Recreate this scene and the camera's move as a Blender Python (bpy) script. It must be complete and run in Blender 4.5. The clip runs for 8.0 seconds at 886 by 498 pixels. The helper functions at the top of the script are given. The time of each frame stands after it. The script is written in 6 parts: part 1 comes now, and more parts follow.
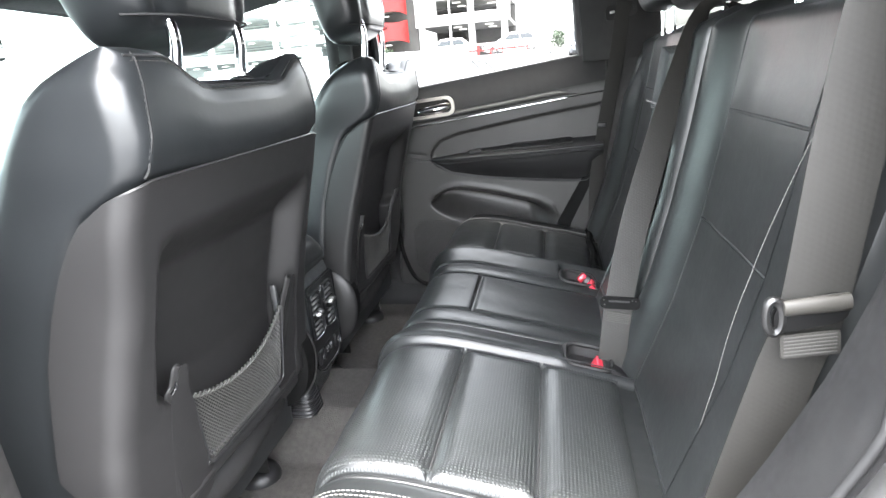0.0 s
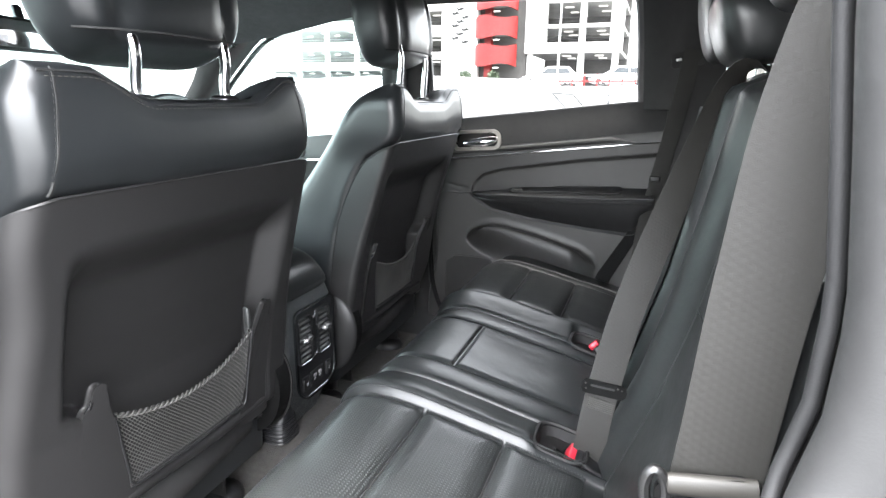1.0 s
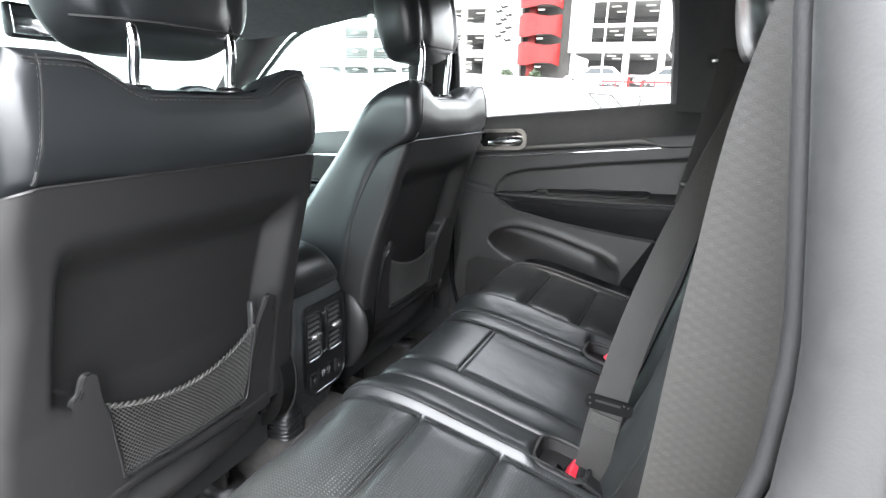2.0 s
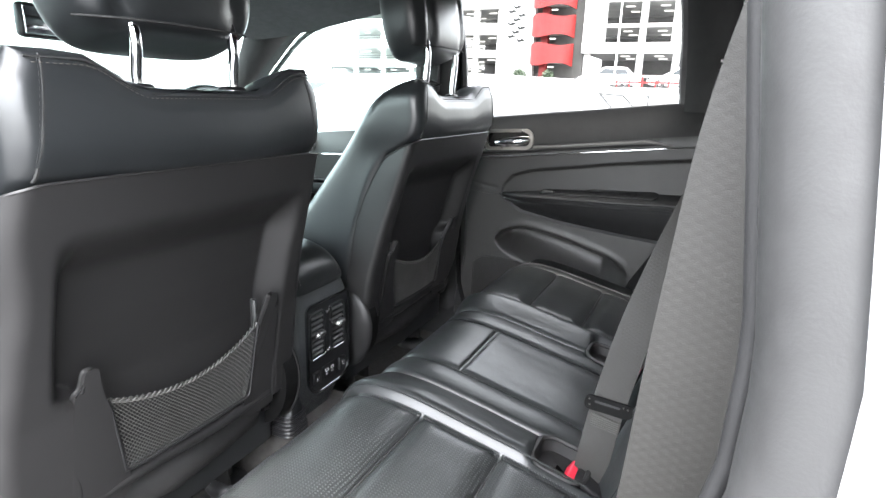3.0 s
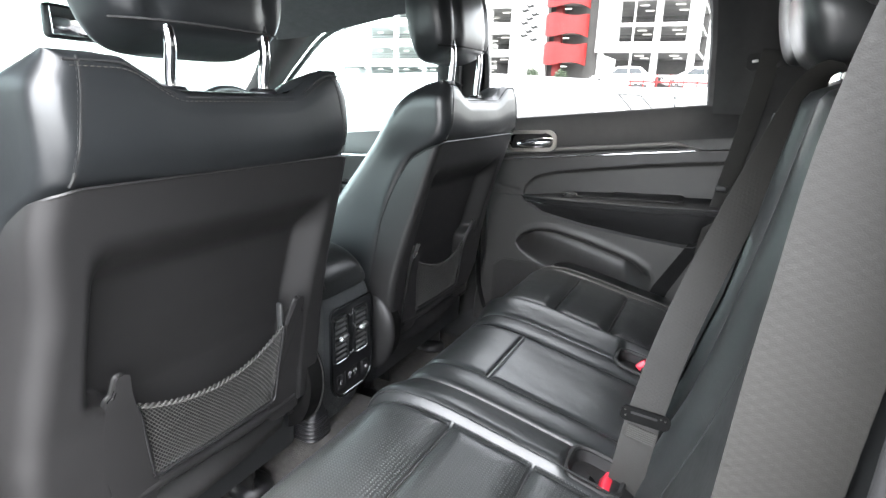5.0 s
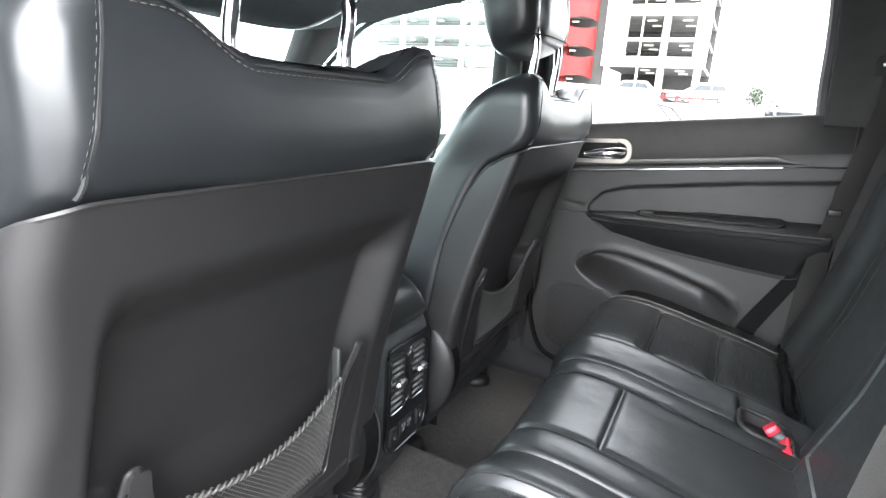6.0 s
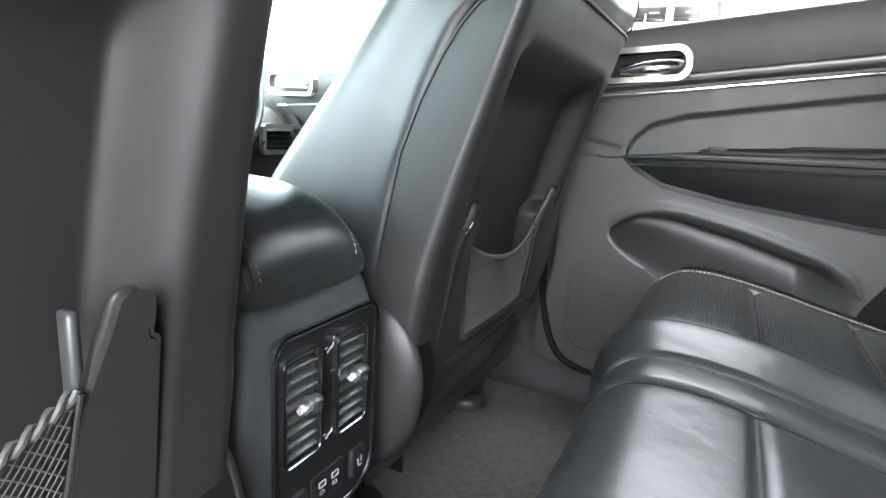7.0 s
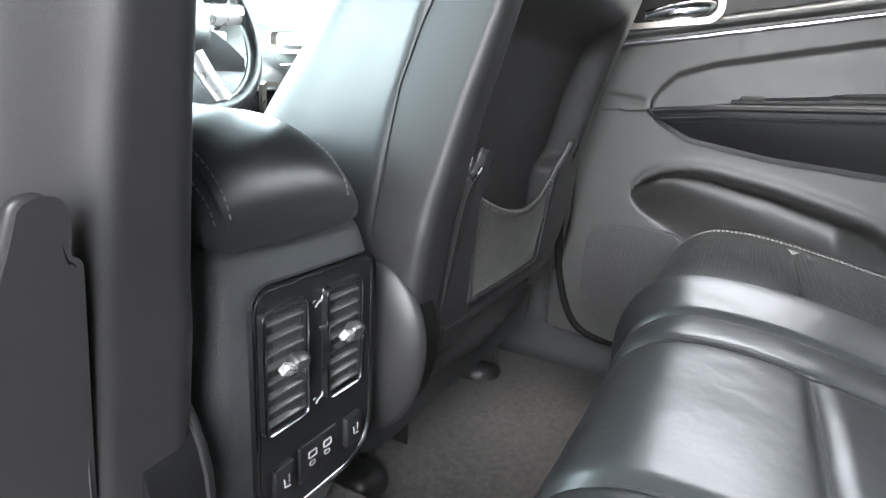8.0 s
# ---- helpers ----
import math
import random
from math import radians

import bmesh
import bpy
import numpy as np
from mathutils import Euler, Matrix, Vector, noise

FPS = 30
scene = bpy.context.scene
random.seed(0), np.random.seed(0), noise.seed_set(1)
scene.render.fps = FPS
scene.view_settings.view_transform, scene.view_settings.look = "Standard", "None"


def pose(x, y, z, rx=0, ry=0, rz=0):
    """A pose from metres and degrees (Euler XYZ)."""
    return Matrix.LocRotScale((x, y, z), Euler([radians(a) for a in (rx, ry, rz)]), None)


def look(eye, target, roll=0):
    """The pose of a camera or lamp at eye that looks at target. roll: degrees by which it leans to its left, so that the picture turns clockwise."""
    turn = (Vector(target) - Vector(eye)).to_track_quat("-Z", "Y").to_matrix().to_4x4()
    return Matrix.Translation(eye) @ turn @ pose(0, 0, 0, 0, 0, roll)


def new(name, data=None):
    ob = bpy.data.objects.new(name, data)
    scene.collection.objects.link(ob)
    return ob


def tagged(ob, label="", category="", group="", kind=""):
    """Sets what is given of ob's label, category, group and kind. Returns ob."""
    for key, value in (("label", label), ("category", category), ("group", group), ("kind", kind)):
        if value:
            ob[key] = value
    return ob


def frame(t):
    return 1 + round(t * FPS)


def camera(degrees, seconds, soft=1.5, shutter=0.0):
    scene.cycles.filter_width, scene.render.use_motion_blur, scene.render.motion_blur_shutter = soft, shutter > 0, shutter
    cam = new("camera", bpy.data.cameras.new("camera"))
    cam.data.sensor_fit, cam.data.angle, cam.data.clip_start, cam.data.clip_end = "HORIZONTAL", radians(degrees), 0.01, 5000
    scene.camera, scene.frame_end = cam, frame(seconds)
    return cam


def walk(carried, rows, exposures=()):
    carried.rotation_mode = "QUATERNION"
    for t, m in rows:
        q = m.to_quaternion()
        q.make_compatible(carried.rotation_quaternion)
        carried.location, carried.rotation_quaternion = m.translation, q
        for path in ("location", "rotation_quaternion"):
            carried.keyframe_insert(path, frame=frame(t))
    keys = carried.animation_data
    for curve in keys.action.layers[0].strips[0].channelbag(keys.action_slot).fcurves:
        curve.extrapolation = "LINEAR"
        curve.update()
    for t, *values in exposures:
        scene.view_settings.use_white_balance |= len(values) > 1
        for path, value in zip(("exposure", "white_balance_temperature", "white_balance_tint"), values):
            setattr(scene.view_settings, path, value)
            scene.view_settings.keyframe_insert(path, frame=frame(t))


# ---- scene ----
cam = camera(76.6, 8.0)
EXPOSURE = [(0.0, 5.53), (1.0, 5.31), (4.2, 5.26), (5.5, 5.30), (6.0, 5.58), (6.5, 5.57), (7.0, 6.02), (8.0, 6.24)]
PATH = [
    (0, (-1.108, 0.098, 1.285), (0.76, 0.487, 0.687), -5.1),
    (0.5, (-1.043, 0.019, 1.31), (0.801, 0.562, 0.758), -2.5),
    (1, (-0.983, -0.045, 1.305), (0.829, 0.624, 0.785), 0.6),
    (1.5, (-0.952, -0.067, 1.305), (0.83, 0.675, 0.782), 1.6),
    (3, (-0.931, -0.094, 1.304), (0.814, 0.727, 0.774), 1.9),
    (3.5, (-0.936, -0.095, 1.307), (0.803, 0.738, 0.776), 1.9),
    (4, (-0.936, -0.095, 1.307), (0.798, 0.746, 0.775), 1.9),
    (5.3, (-0.92, -0.015, 1.307), (0.804, 0.846, 0.772), 2.1),
    (5.5, (-0.898, 0.055, 1.3), (0.827, 0.913, 0.764), 2.5),
    (6, (-0.801, 0.171, 1.276), (0.934, 1.027, 0.771), 3.7),
    (6.5, (-0.596, 0.265, 1.16), (1.153, 1.115, 0.693), 3.5),
    (7, (-0.389, 0.314, 1.049), (1.359, 1.183, 0.613), 3.5),
    (7.5, (-0.342, 0.328, 1.014), (1.391, 1.215, 0.557), 3.4),
    (8, (-0.333, 0.329, 1.003), (1.378, 1.232, 0.495), 3.1),
]
walk(cam, [(t, look(eye, target, roll)) for t, eye, target, roll in PATH], exposures=EXPOSURE)


# ---- light ----
world = bpy.data.worlds.new("sky")
world.use_nodes = True
scene.world = world
wn = world.node_tree.nodes
sky = wn.new("ShaderNodeTexSky")
sky.sky_type, sky.sun_disc = "NISHITA", False
sky.sun_elevation, sky.sun_rotation = radians(82), radians(215)
sky.air_density, sky.dust_density, sky.ozone_density = 1.0, 4.0, 0.6
wn["Background"].inputs["Strength"].default_value = 0.14
cloud = wn.new("ShaderNodeHueSaturation")
cloud.inputs["Saturation"].default_value = 0.22
world.node_tree.links.new(sky.outputs["Color"], cloud.inputs["Color"])
world.node_tree.links.new(cloud.outputs["Color"], wn["Background"].inputs["Color"])
sun = new("sun", bpy.data.lights.new("sun", "SUN"))
sun.data.energy, sun.data.angle, sun.data.color = 0.5, radians(60), (1.0, 0.97, 0.93)
SUN_AZ, SUN_EL = radians(215), radians(82)
sun.matrix_world = look((math.sin(SUN_AZ) * math.cos(SUN_EL) * 50, math.cos(SUN_AZ) * math.cos(SUN_EL) * 50, math.sin(SUN_EL) * 50), (0, 0, 0))


# ---- materials ----
def material(name, colour, rough=0.5, metal=0.0, vary=0.15, scale=8.0, bump=0.0, bump_scale=400.0, kind="noise", rough_vary=0.08, spec=0.5, coat=0.0, each=0.0):
    m = bpy.data.materials.new(name)
    m.use_nodes = True
    n, l = m.node_tree.nodes, m.node_tree.links
    b = n["Principled BSDF"]
    b.inputs["Metallic"].default_value = metal
    b.inputs["Specular IOR Level"].default_value = spec
    b.inputs["Coat Weight"].default_value = coat
    b.inputs["Coat Roughness"].default_value = 0.08
    co = n.new("ShaderNodeTexCoord")
    big = n.new("ShaderNodeTexNoise")
    big.inputs["Scale"].default_value, big.inputs["Detail"].default_value = scale, 5.0
    l.new(co.outputs["Object"], big.inputs["Vector"])
    ramp = n.new("ShaderNodeMapRange")
    ramp.inputs["From Min"].default_value, ramp.inputs["From Max"].default_value = 0.3, 0.7
    ramp.inputs["To Min"].default_value, ramp.inputs["To Max"].default_value = 1 - vary, 1 + vary
    l.new(big.outputs["Fac"], ramp.inputs["Value"])
    mul = n.new("ShaderNodeVectorMath")
    mul.operation = "SCALE"
    mul.inputs[0].default_value = colour
    l.new(ramp.outputs["Result"], mul.inputs["Scale"])
    out = mul.outputs["Vector"]
    if each:
        info = n.new("ShaderNodeObjectInfo")
        r2 = n.new("ShaderNodeMapRange")
        r2.inputs["To Min"].default_value, r2.inputs["To Max"].default_value = 1 - each, 1 + each
        l.new(info.outputs["Random"], r2.inputs["Value"])
        m2 = n.new("ShaderNodeVectorMath")
        m2.operation = "SCALE"
        l.new(out, m2.inputs[0])
        l.new(r2.outputs["Result"], m2.inputs["Scale"])
        out = m2.outputs["Vector"]
    l.new(out, b.inputs["Base Color"])
    mid = n.new("ShaderNodeTexNoise")
    mid.inputs["Scale"].default_value, mid.inputs["Detail"].default_value = scale * 6, 4.0
    l.new(co.outputs["Object"], mid.inputs["Vector"])
    rr = n.new("ShaderNodeMapRange")
    rr.inputs["From Min"].default_value, rr.inputs["From Max"].default_value = 0.3, 0.7
    rr.inputs["To Min"].default_value, rr.inputs["To Max"].default_value = max(rough - rough_vary, 0.02), min(rough + rough_vary, 1)
    l.new(mid.outputs["Fac"], rr.inputs["Value"])
    l.new(rr.outputs["Result"], b.inputs["Roughness"])
    if bump:
        if kind == "grain":
            t = n.new("ShaderNodeTexVoronoi")
            t.feature = "DISTANCE_TO_EDGE"
            t.inputs["Scale"].default_value = bump_scale
            h = t.outputs["Distance"]
        else:
            t = n.new("ShaderNodeTexNoise")
            t.inputs["Scale"].default_value, t.inputs["Detail"].default_value = bump_scale, 3.0
            h = t.outputs["Fac"]
        l.new(co.outputs["Object"], t.inputs["Vector"])
        bp = n.new("ShaderNodeBump")
        bp.inputs["Strength"].default_value, bp.inputs["Distance"].default_value = bump, 0.002
        l.new(h, bp.inputs["Height"])
        l.new(bp.outputs["Normal"], b.inputs["Normal"])
    return m


def add_pattern(m, axes, pitch, depth=0.35, dots=True, dark=0.5):
    """Pricked holes (dots) or ribs, laid over the material in its object's own axes."""
    n, l = m.node_tree.nodes, m.node_tree.links
    b = n["Principled BSDF"]
    co = n.new("ShaderNodeTexCoord")
    sep = n.new("ShaderNodeSeparateXYZ")
    l.new(co.outputs["Object"], sep.inputs["Vector"])
    waves = []
    for ax, sign in axes:
        comb = n.new("ShaderNodeMath")
        comb.operation = "MULTIPLY"
        l.new(sep.outputs[ax[0]], comb.inputs[0])
        comb.inputs[1].default_value = 2 * math.pi / pitch
        last = comb.outputs[0]
        if len(ax) > 1:
            c2 = n.new("ShaderNodeMath")
            c2.operation = "MULTIPLY_ADD"
            l.new(sep.outputs[ax[1]], c2.inputs[0])
            c2.inputs[1].default_value = sign * 2 * math.pi / pitch
            l.new(last, c2.inputs[2])
            last = c2.outputs[0]
        sn = n.new("ShaderNodeMath")
        sn.operation = "SINE"
        l.new(last, sn.inputs[0])
        waves.append(sn.outputs[0])
    if len(waves) > 1:
        pr = n.new("ShaderNodeMath")
        pr.operation = "MULTIPLY"
        l.new(waves[0], pr.inputs[0])
        l.new(waves[1], pr.inputs[1])
        h = pr.outputs[0]
    else:
        h = waves[0]
    mr = n.new("ShaderNodeMapRange")
    mr.inputs["From Min"].default_value, mr.inputs["From Max"].default_value = (0.30, 0.62) if dots else (-1, 1)
    mr.inputs["To Min"].default_value, mr.inputs["To Max"].default_value = 1, 0
    l.new(h, mr.inputs["Value"])
    bp = n.new("ShaderNodeBump")
    bp.inputs["Strength"].default_value, bp.inputs["Distance"].default_value = depth, 0.0012
    l.new(mr.outputs["Result"], bp.inputs["Height"])
    if b.inputs["Normal"].links:
        l.new(b.inputs["Normal"].links[0].from_socket, bp.inputs["Normal"])
    l.new(bp.outputs["Normal"], b.inputs["Normal"])
    src = b.inputs["Base Color"].links[0].from_socket
    sc = n.new("ShaderNodeMapRange")
    sc.inputs["To Min"].default_value, sc.inputs["To Max"].default_value = dark, 1
    l.new(mr.outputs["Result"], sc.inputs["Value"])
    if dots:
        gl = n.new("ShaderNodeMapRange")
        gl.inputs["To Min"].default_value, gl.inputs["To Max"].default_value = 0.05, b.inputs["Specular IOR Level"].default_value
        l.new(mr.outputs["Result"], gl.inputs["Value"])
        l.new(gl.outputs["Result"], b.inputs["Specular IOR Level"])
    mm = n.new("ShaderNodeVectorMath")
    mm.operation = "SCALE"
    l.new(src, mm.inputs[0])
    l.new(sc.outputs["Result"], mm.inputs["Scale"])
    l.new(mm.outputs["Vector"], b.inputs["Base Color"])
    return m


def add_honeycomb(m, pitch, depth):
    """A woven relief of six-sided cells in the object's upright plane."""
    n, l = m.node_tree.nodes, m.node_tree.links
    b = n["Principled BSDF"]
    co = n.new("ShaderNodeTexCoord")
    total = None
    for k in range(3):
        dot = n.new("ShaderNodeVectorMath")
        dot.operation = "DOT_PRODUCT"
        a = radians(60 * k)
        dot.inputs[1].default_value = Vector((0, math.cos(a), math.sin(a))) * (2 * math.pi / pitch)
        l.new(co.outputs["Object"], dot.inputs[0])
        wave = n.new("ShaderNodeMath")
        wave.operation = "COSINE"
        l.new(dot.outputs["Value"], wave.inputs[0])
        if total is None:
            total = wave.outputs[0]
        else:
            add = n.new("ShaderNodeMath")
            l.new(total, add.inputs[0])
            l.new(wave.outputs[0], add.inputs[1])
            total = add.outputs[0]
    bp = n.new("ShaderNodeBump")
    bp.inputs["Strength"].default_value, bp.inputs["Distance"].default_value = depth, 0.0006
    l.new(total, bp.inputs["Height"])
    if b.inputs["Normal"].links:
        l.new(b.inputs["Normal"].links[0].from_socket, bp.inputs["Normal"])
    l.new(bp.outputs["Normal"], b.inputs["Normal"])
    return m


def glass_material(name, tint, gloss=0.6):
    m = bpy.data.materials.new(name)
    m.use_nodes = True
    n, l = m.node_tree.nodes, m.node_tree.links
    n.remove(n["Principled BSDF"])
    tr, gl, mx, fr = n.new("ShaderNodeBsdfTransparent"), n.new("ShaderNodeBsdfGlossy"), n.new("ShaderNodeMixShader"), n.new("ShaderNodeFresnel")
    tr.inputs["Color"].default_value = (*tint, 1)
    gl.inputs["Roughness"].default_value = 0.0
    fr.inputs["IOR"].default_value = 1.45
    sc = n.new("ShaderNodeMath")
    sc.operation = "MULTIPLY"
    sc.inputs[1].default_value = gloss
    l.new(fr.outputs["Fac"], sc.inputs[0])
    l.new(sc.outputs[0], mx.inputs["Fac"])
    l.new(tr.outputs["BSDF"], mx.inputs[1])
    l.new(gl.outputs["BSDF"], mx.inputs[2])
    l.new(mx.outputs["Shader"], n["Material Output"].inputs["Surface"])
    return m


LEATHER = material("black_leather", (0.0200, 0.0215, 0.0217), 0.345, vary=0.25, bump=0.16, bump_scale=85, rough_vary=0.02, spec=0.6)
LEATHER_BACK = material("black_leather_smooth", (0.0145, 0.0160, 0.0172), 0.345, vary=0.15, bump=0.07, bump_scale=60, rough_vary=0.015, spec=0.65)
PERFORATED = add_pattern(material("perforated_leather", (0.0150, 0.0160, 0.0160), 0.34, vary=0.2, bump=0.08, bump_scale=60, rough_vary=0.015, spec=0.8), ((("X", "Y"), 1), (("X", "Y"), -1)), 0.0092, 0.5, True, 4.8)
PERFORATED_UP = add_pattern(material("perforated_leather_back", (0.016, 0.0175, 0.0175), 0.40, vary=0.2, rough_vary=0.02), ((("X", "Z"), 1), (("X", "Z"), -1)), 0.0065, 0.15, True, 1.8)
SHELL = material("dark_grey_grained_plastic", (0.0185, 0.0180, 0.0182), 0.42, vary=0.08, bump=0.08, bump_scale=1400, rough_vary=0.02, spec=0.36)
DOORVINYL = material("black_door_vinyl", (0.0168, 0.0168, 0.0175), 0.54, vary=0.12, bump=0.12, bump_scale=420, rough_vary=0.03, spec=0.42)
DOORPLASTIC = material("charcoal_moulded_plastic", (0.032, 0.031, 0.0298), 0.44, vary=0.1, bump=0.12, bump_scale=1300, rough_vary=0.05)
SLATPLASTIC = material("grey_black_plastic", (0.036, 0.037, 0.037), 0.33, vary=0.06, rough_vary=0.02, spec=0.7)
VENTPLASTIC = material("smooth_black_plastic", (0.010, 0.0105, 0.011), 0.34, vary=0.06, rough_vary=0.02, spec=0.7)
DARKPLASTIC = material("black_plastic", (0.012, 0.012, 0.013), 0.42, vary=0.1, bump=0.08, bump_scale=1200)
SILLPLASTIC = material("scuffed_black_plastic", (0.013, 0.013, 0.0135), 0.58, vary=0.25, scale=14, bump=0.12, bump_scale=1200, spec=0.3)
CONSOLEPLASTIC = material("soft_grained_plastic", (0.050, 0.0535, 0.0545), 0.42, vary=0.1, bump=0.4, bump_scale=700, kind="grain")
GLOSSBLACK = material("piano_black", (0.006, 0.006, 0.007), 0.2, vary=0.05, rough_vary=0.03)
SATIN = material("satin_champagne_metal", (0.46, 0.435, 0.395), 0.3, 1.0, vary=0.05, rough_vary=0.04)
CHROME = material("chrome", (0.85, 0.86, 0.88), 0.07, 1.0, vary=0.02, rough_vary=0.03)
DARKCHROME = material("dark_chrome", (0.30, 0.31, 0.32), 0.22, 1.0, vary=0.03, rough_vary=0.03)
SILVER = material("silver_paint", (0.62, 0.61, 0.60), 0.3, 0.7, vary=0.04)
WEB = add_honeycomb(material("grey_belt_webbing", (0.0165, 0.0157, 0.0138), 0.6, vary=0.12, bump=0.15, bump_scale=1600, rough_vary=0.03), 0.0046, 0.05)
BEIGE = material("grey_beige_plastic", (0.036, 0.034, 0.030), 0.5, vary=0.06, bump=0.05, bump_scale=900)
PATCH = material("worn_grey_webbing_patch", (0.026, 0.0248, 0.022), 0.65, vary=0.25, scale=40, bump=0.3, bump_scale=1200)
NETTING = material("grey_elastic_netting", (0.054, 0.053, 0.050), 0.6, vary=0.15)
CARPET = material("charcoal_carpet", (0.046, 0.043, 0.040), 0.95, vary=0.27, scale=90, bump=0.8, bump_scale=380, rough_vary=0.03)
THREAD = material("pale_grey_thread", (0.18, 0.174, 0.165), 0.7, vary=0.1)
DULLTHREAD = material("tan_grey_thread", (0.075, 0.068, 0.058), 0.7, vary=0.1)
DARKTHREAD = material("dull_grey_thread", (0.032, 0.031, 0.029), 0.7, vary=0.1)
RED = material("red_buckle_plastic", (0.75, 0.03, 0.06), 0.35, vary=0.05)
RUBBER = material("grey_door_seal_rubber", (0.018, 0.018, 0.0182), 0.6, vary=0.2, scale=20, bump=0.05, bump_scale=900)
# seal rubber; also colours the painted shade in the fold and behind covers
BLACKSEAL = material("black_seal_and_shade", (0.005, 0.005, 0.005), 0.65, vary=0.1, spec=0.12)
TRIM = material("dark_grey_trim_plastic", (0.024, 0.0235, 0.0235), 0.6, vary=0.1, bump=0.12, bump_scale=1300, spec=0.3)
HEADLINER = material("dark_headlining_cloth", (0.045, 0.045, 0.047), 0.9, vary=0.12, bump=0.3, bump_scale=1500)
PAINT = material("white_car_paint", (0.78, 0.78, 0.79), 0.25, vary=0.03, coat=0.6)
DARKPAINT = material("dark_grey_car_paint", (0.10, 0.11, 0.12), 0.3, vary=0.05, coat=0.5)
ICON = material("white_print", (0.3, 0.3, 0.3), 0.5, vary=0.02)
STEEL = material("dark_oily_steel", (0.05, 0.05, 0.05), 0.35, 0.8, vary=0.3, scale=40)
TINTGLASS = glass_material("tinted_rear_glass", (0.47, 0.475, 0.47), 0.6)
PRIVACY = glass_material("dark_privacy_glass", (0.09, 0.092, 0.09), 0.6)
CARGLASS = glass_material("clear_car_glass", (0.78, 0.93, 0.92), 0.6)
SCREENGLASS = glass_material("windscreen_glass", (0.75, 0.93, 0.90), 0.5)
CONCRETE = material("white_painted_concrete", (0.62, 0.62, 0.60), 0.85, vary=0.08, scale=0.6, bump=0.2, bump_scale=12)
SLAB = material("grey_concrete", (0.24, 0.24, 0.23), 0.9, vary=0.15, scale=0.7, bump=0.2, bump_scale=14)
# concrete with the shade of the deck interiors put into its colour
DECKSHADE = material("concrete_with_painted_shade", (0.055, 0.053, 0.050), 0.9, vary=0.15, scale=0.7)
REDPANEL = material("red_cladding", (0.21, 0.007, 0.006), 0.5, vary=0.12, scale=1.2)
ASPHALT = material("asphalt", (0.075, 0.075, 0.077), 0.9, vary=0.25, scale=1.0, bump=0.4, bump_scale=60)
TYRE = material("tyre_rubber", (0.02, 0.02, 0.02), 0.8, vary=0.1)
DARKGLASS = material("dark_tinted_glass", (0.035, 0.04, 0.043), 0.12, vary=0.05, rough_vary=0.02, spec=0.25)
# pale base colour adds the sky's reflection to the wagon's panes
PALEGLASS = material("glass_with_painted_sky", (0.16, 0.17, 0.175), 0.06, vary=0.05, rough_vary=0.02, spec=0.9)
LEAF = material("shrub_leaf", (0.035, 0.055, 0.028), 0.6, vary=0.35, scale=6)
LAMPWHITE = bpy.data.materials.new("lit_tube")
LAMPWHITE.use_nodes = True
LAMPWHITE.node_tree.nodes["Principled BSDF"].inputs["Emission Color"].default_value = (1, 0.97, 0.9, 1)
LAMPWHITE.node_tree.nodes["Principled BSDF"].inputs["Emission Strength"].default_value = 0.16


# ---- building blocks ----
ORIGIN = {}


def thing(name, at, label, category, group="", kind=""):
    e = new(name)
    e.location = at
    e.empty_display_size = 0.1
    ORIGIN[e] = Vector(at)
    return tagged(e, label, category, group, kind)


def part(name, bm, mat, parent=None, label="", sharp=45, smooth=True):
    me = bpy.data.meshes.new(name)
    at = ORIGIN[parent] if parent else Vector()
    if parent:
        bmesh.ops.translate(bm, verts=bm.verts, vec=-at)
    bmesh.ops.recalc_face_normals(bm, faces=bm.faces)
    bm.to_mesh(me)
    bm.free()
    if smooth:
        me.polygons.foreach_set("use_smooth", [True] * len(me.polygons))
        me.set_sharp_from_angle(angle=radians(sharp))
    me.materials.append(mat)
    ob = new(name, me)
    if parent:
        ob.parent = parent
        ORIGIN[ob] = at
    if label:
        tagged(ob, label)
    return ob


def solo(name, bm, mat, label, category, group="", kind="", sharp=45):
    """A thing of one mesh, with its origin at its base."""
    lo = Vector([min(v.co[i] for v in bm.verts) for i in range(3)])
    hi = Vector([max(v.co[i] for v in bm.verts) for i in range(3)])
    at = Vector(((lo.x + hi.x) / 2, (lo.y + hi.y) / 2, lo.z))
    bmesh.ops.translate(bm, verts=bm.verts, vec=-at)
    ob = part(name, bm, mat, sharp=sharp)
    ob.location = at
    return tagged(ob, label, category, group, kind)


def mesh_from(verts, faces):
    me = bpy.data.meshes.new("tmp")
    me.from_pydata([tuple(v) for v in verts], [], faces)
    bm = bmesh.new()
    bm.from_mesh(me)
    bpy.data.meshes.remove(me)
    return bm


def lerp(z, table):
    return float(np.interp(z, [a for a, b in table], [b for a, b in table]))


def smooth01(x):
    x = min(max(x, 0.0), 1.0)
    return x * x * (3 - 2 * x)


def bell(x, c, w):
    return math.exp(-((x - c) / w) ** 2)


def grid(points, close_u=False, close_v=False):
    nu, nv = len(points), len(points[0])
    verts = [p for row in points for p in row]
    faces = []
    for i in range(nu if close_u else nu - 1):
        for j in range(nv if close_v else nv - 1):
            a, b = i, (i + 1) % nu
            c, d = j, (j + 1) % nv
            faces.append((a * nv + c, b * nv + c, b * nv + d, a * nv + d))
    return mesh_from(verts, faces)


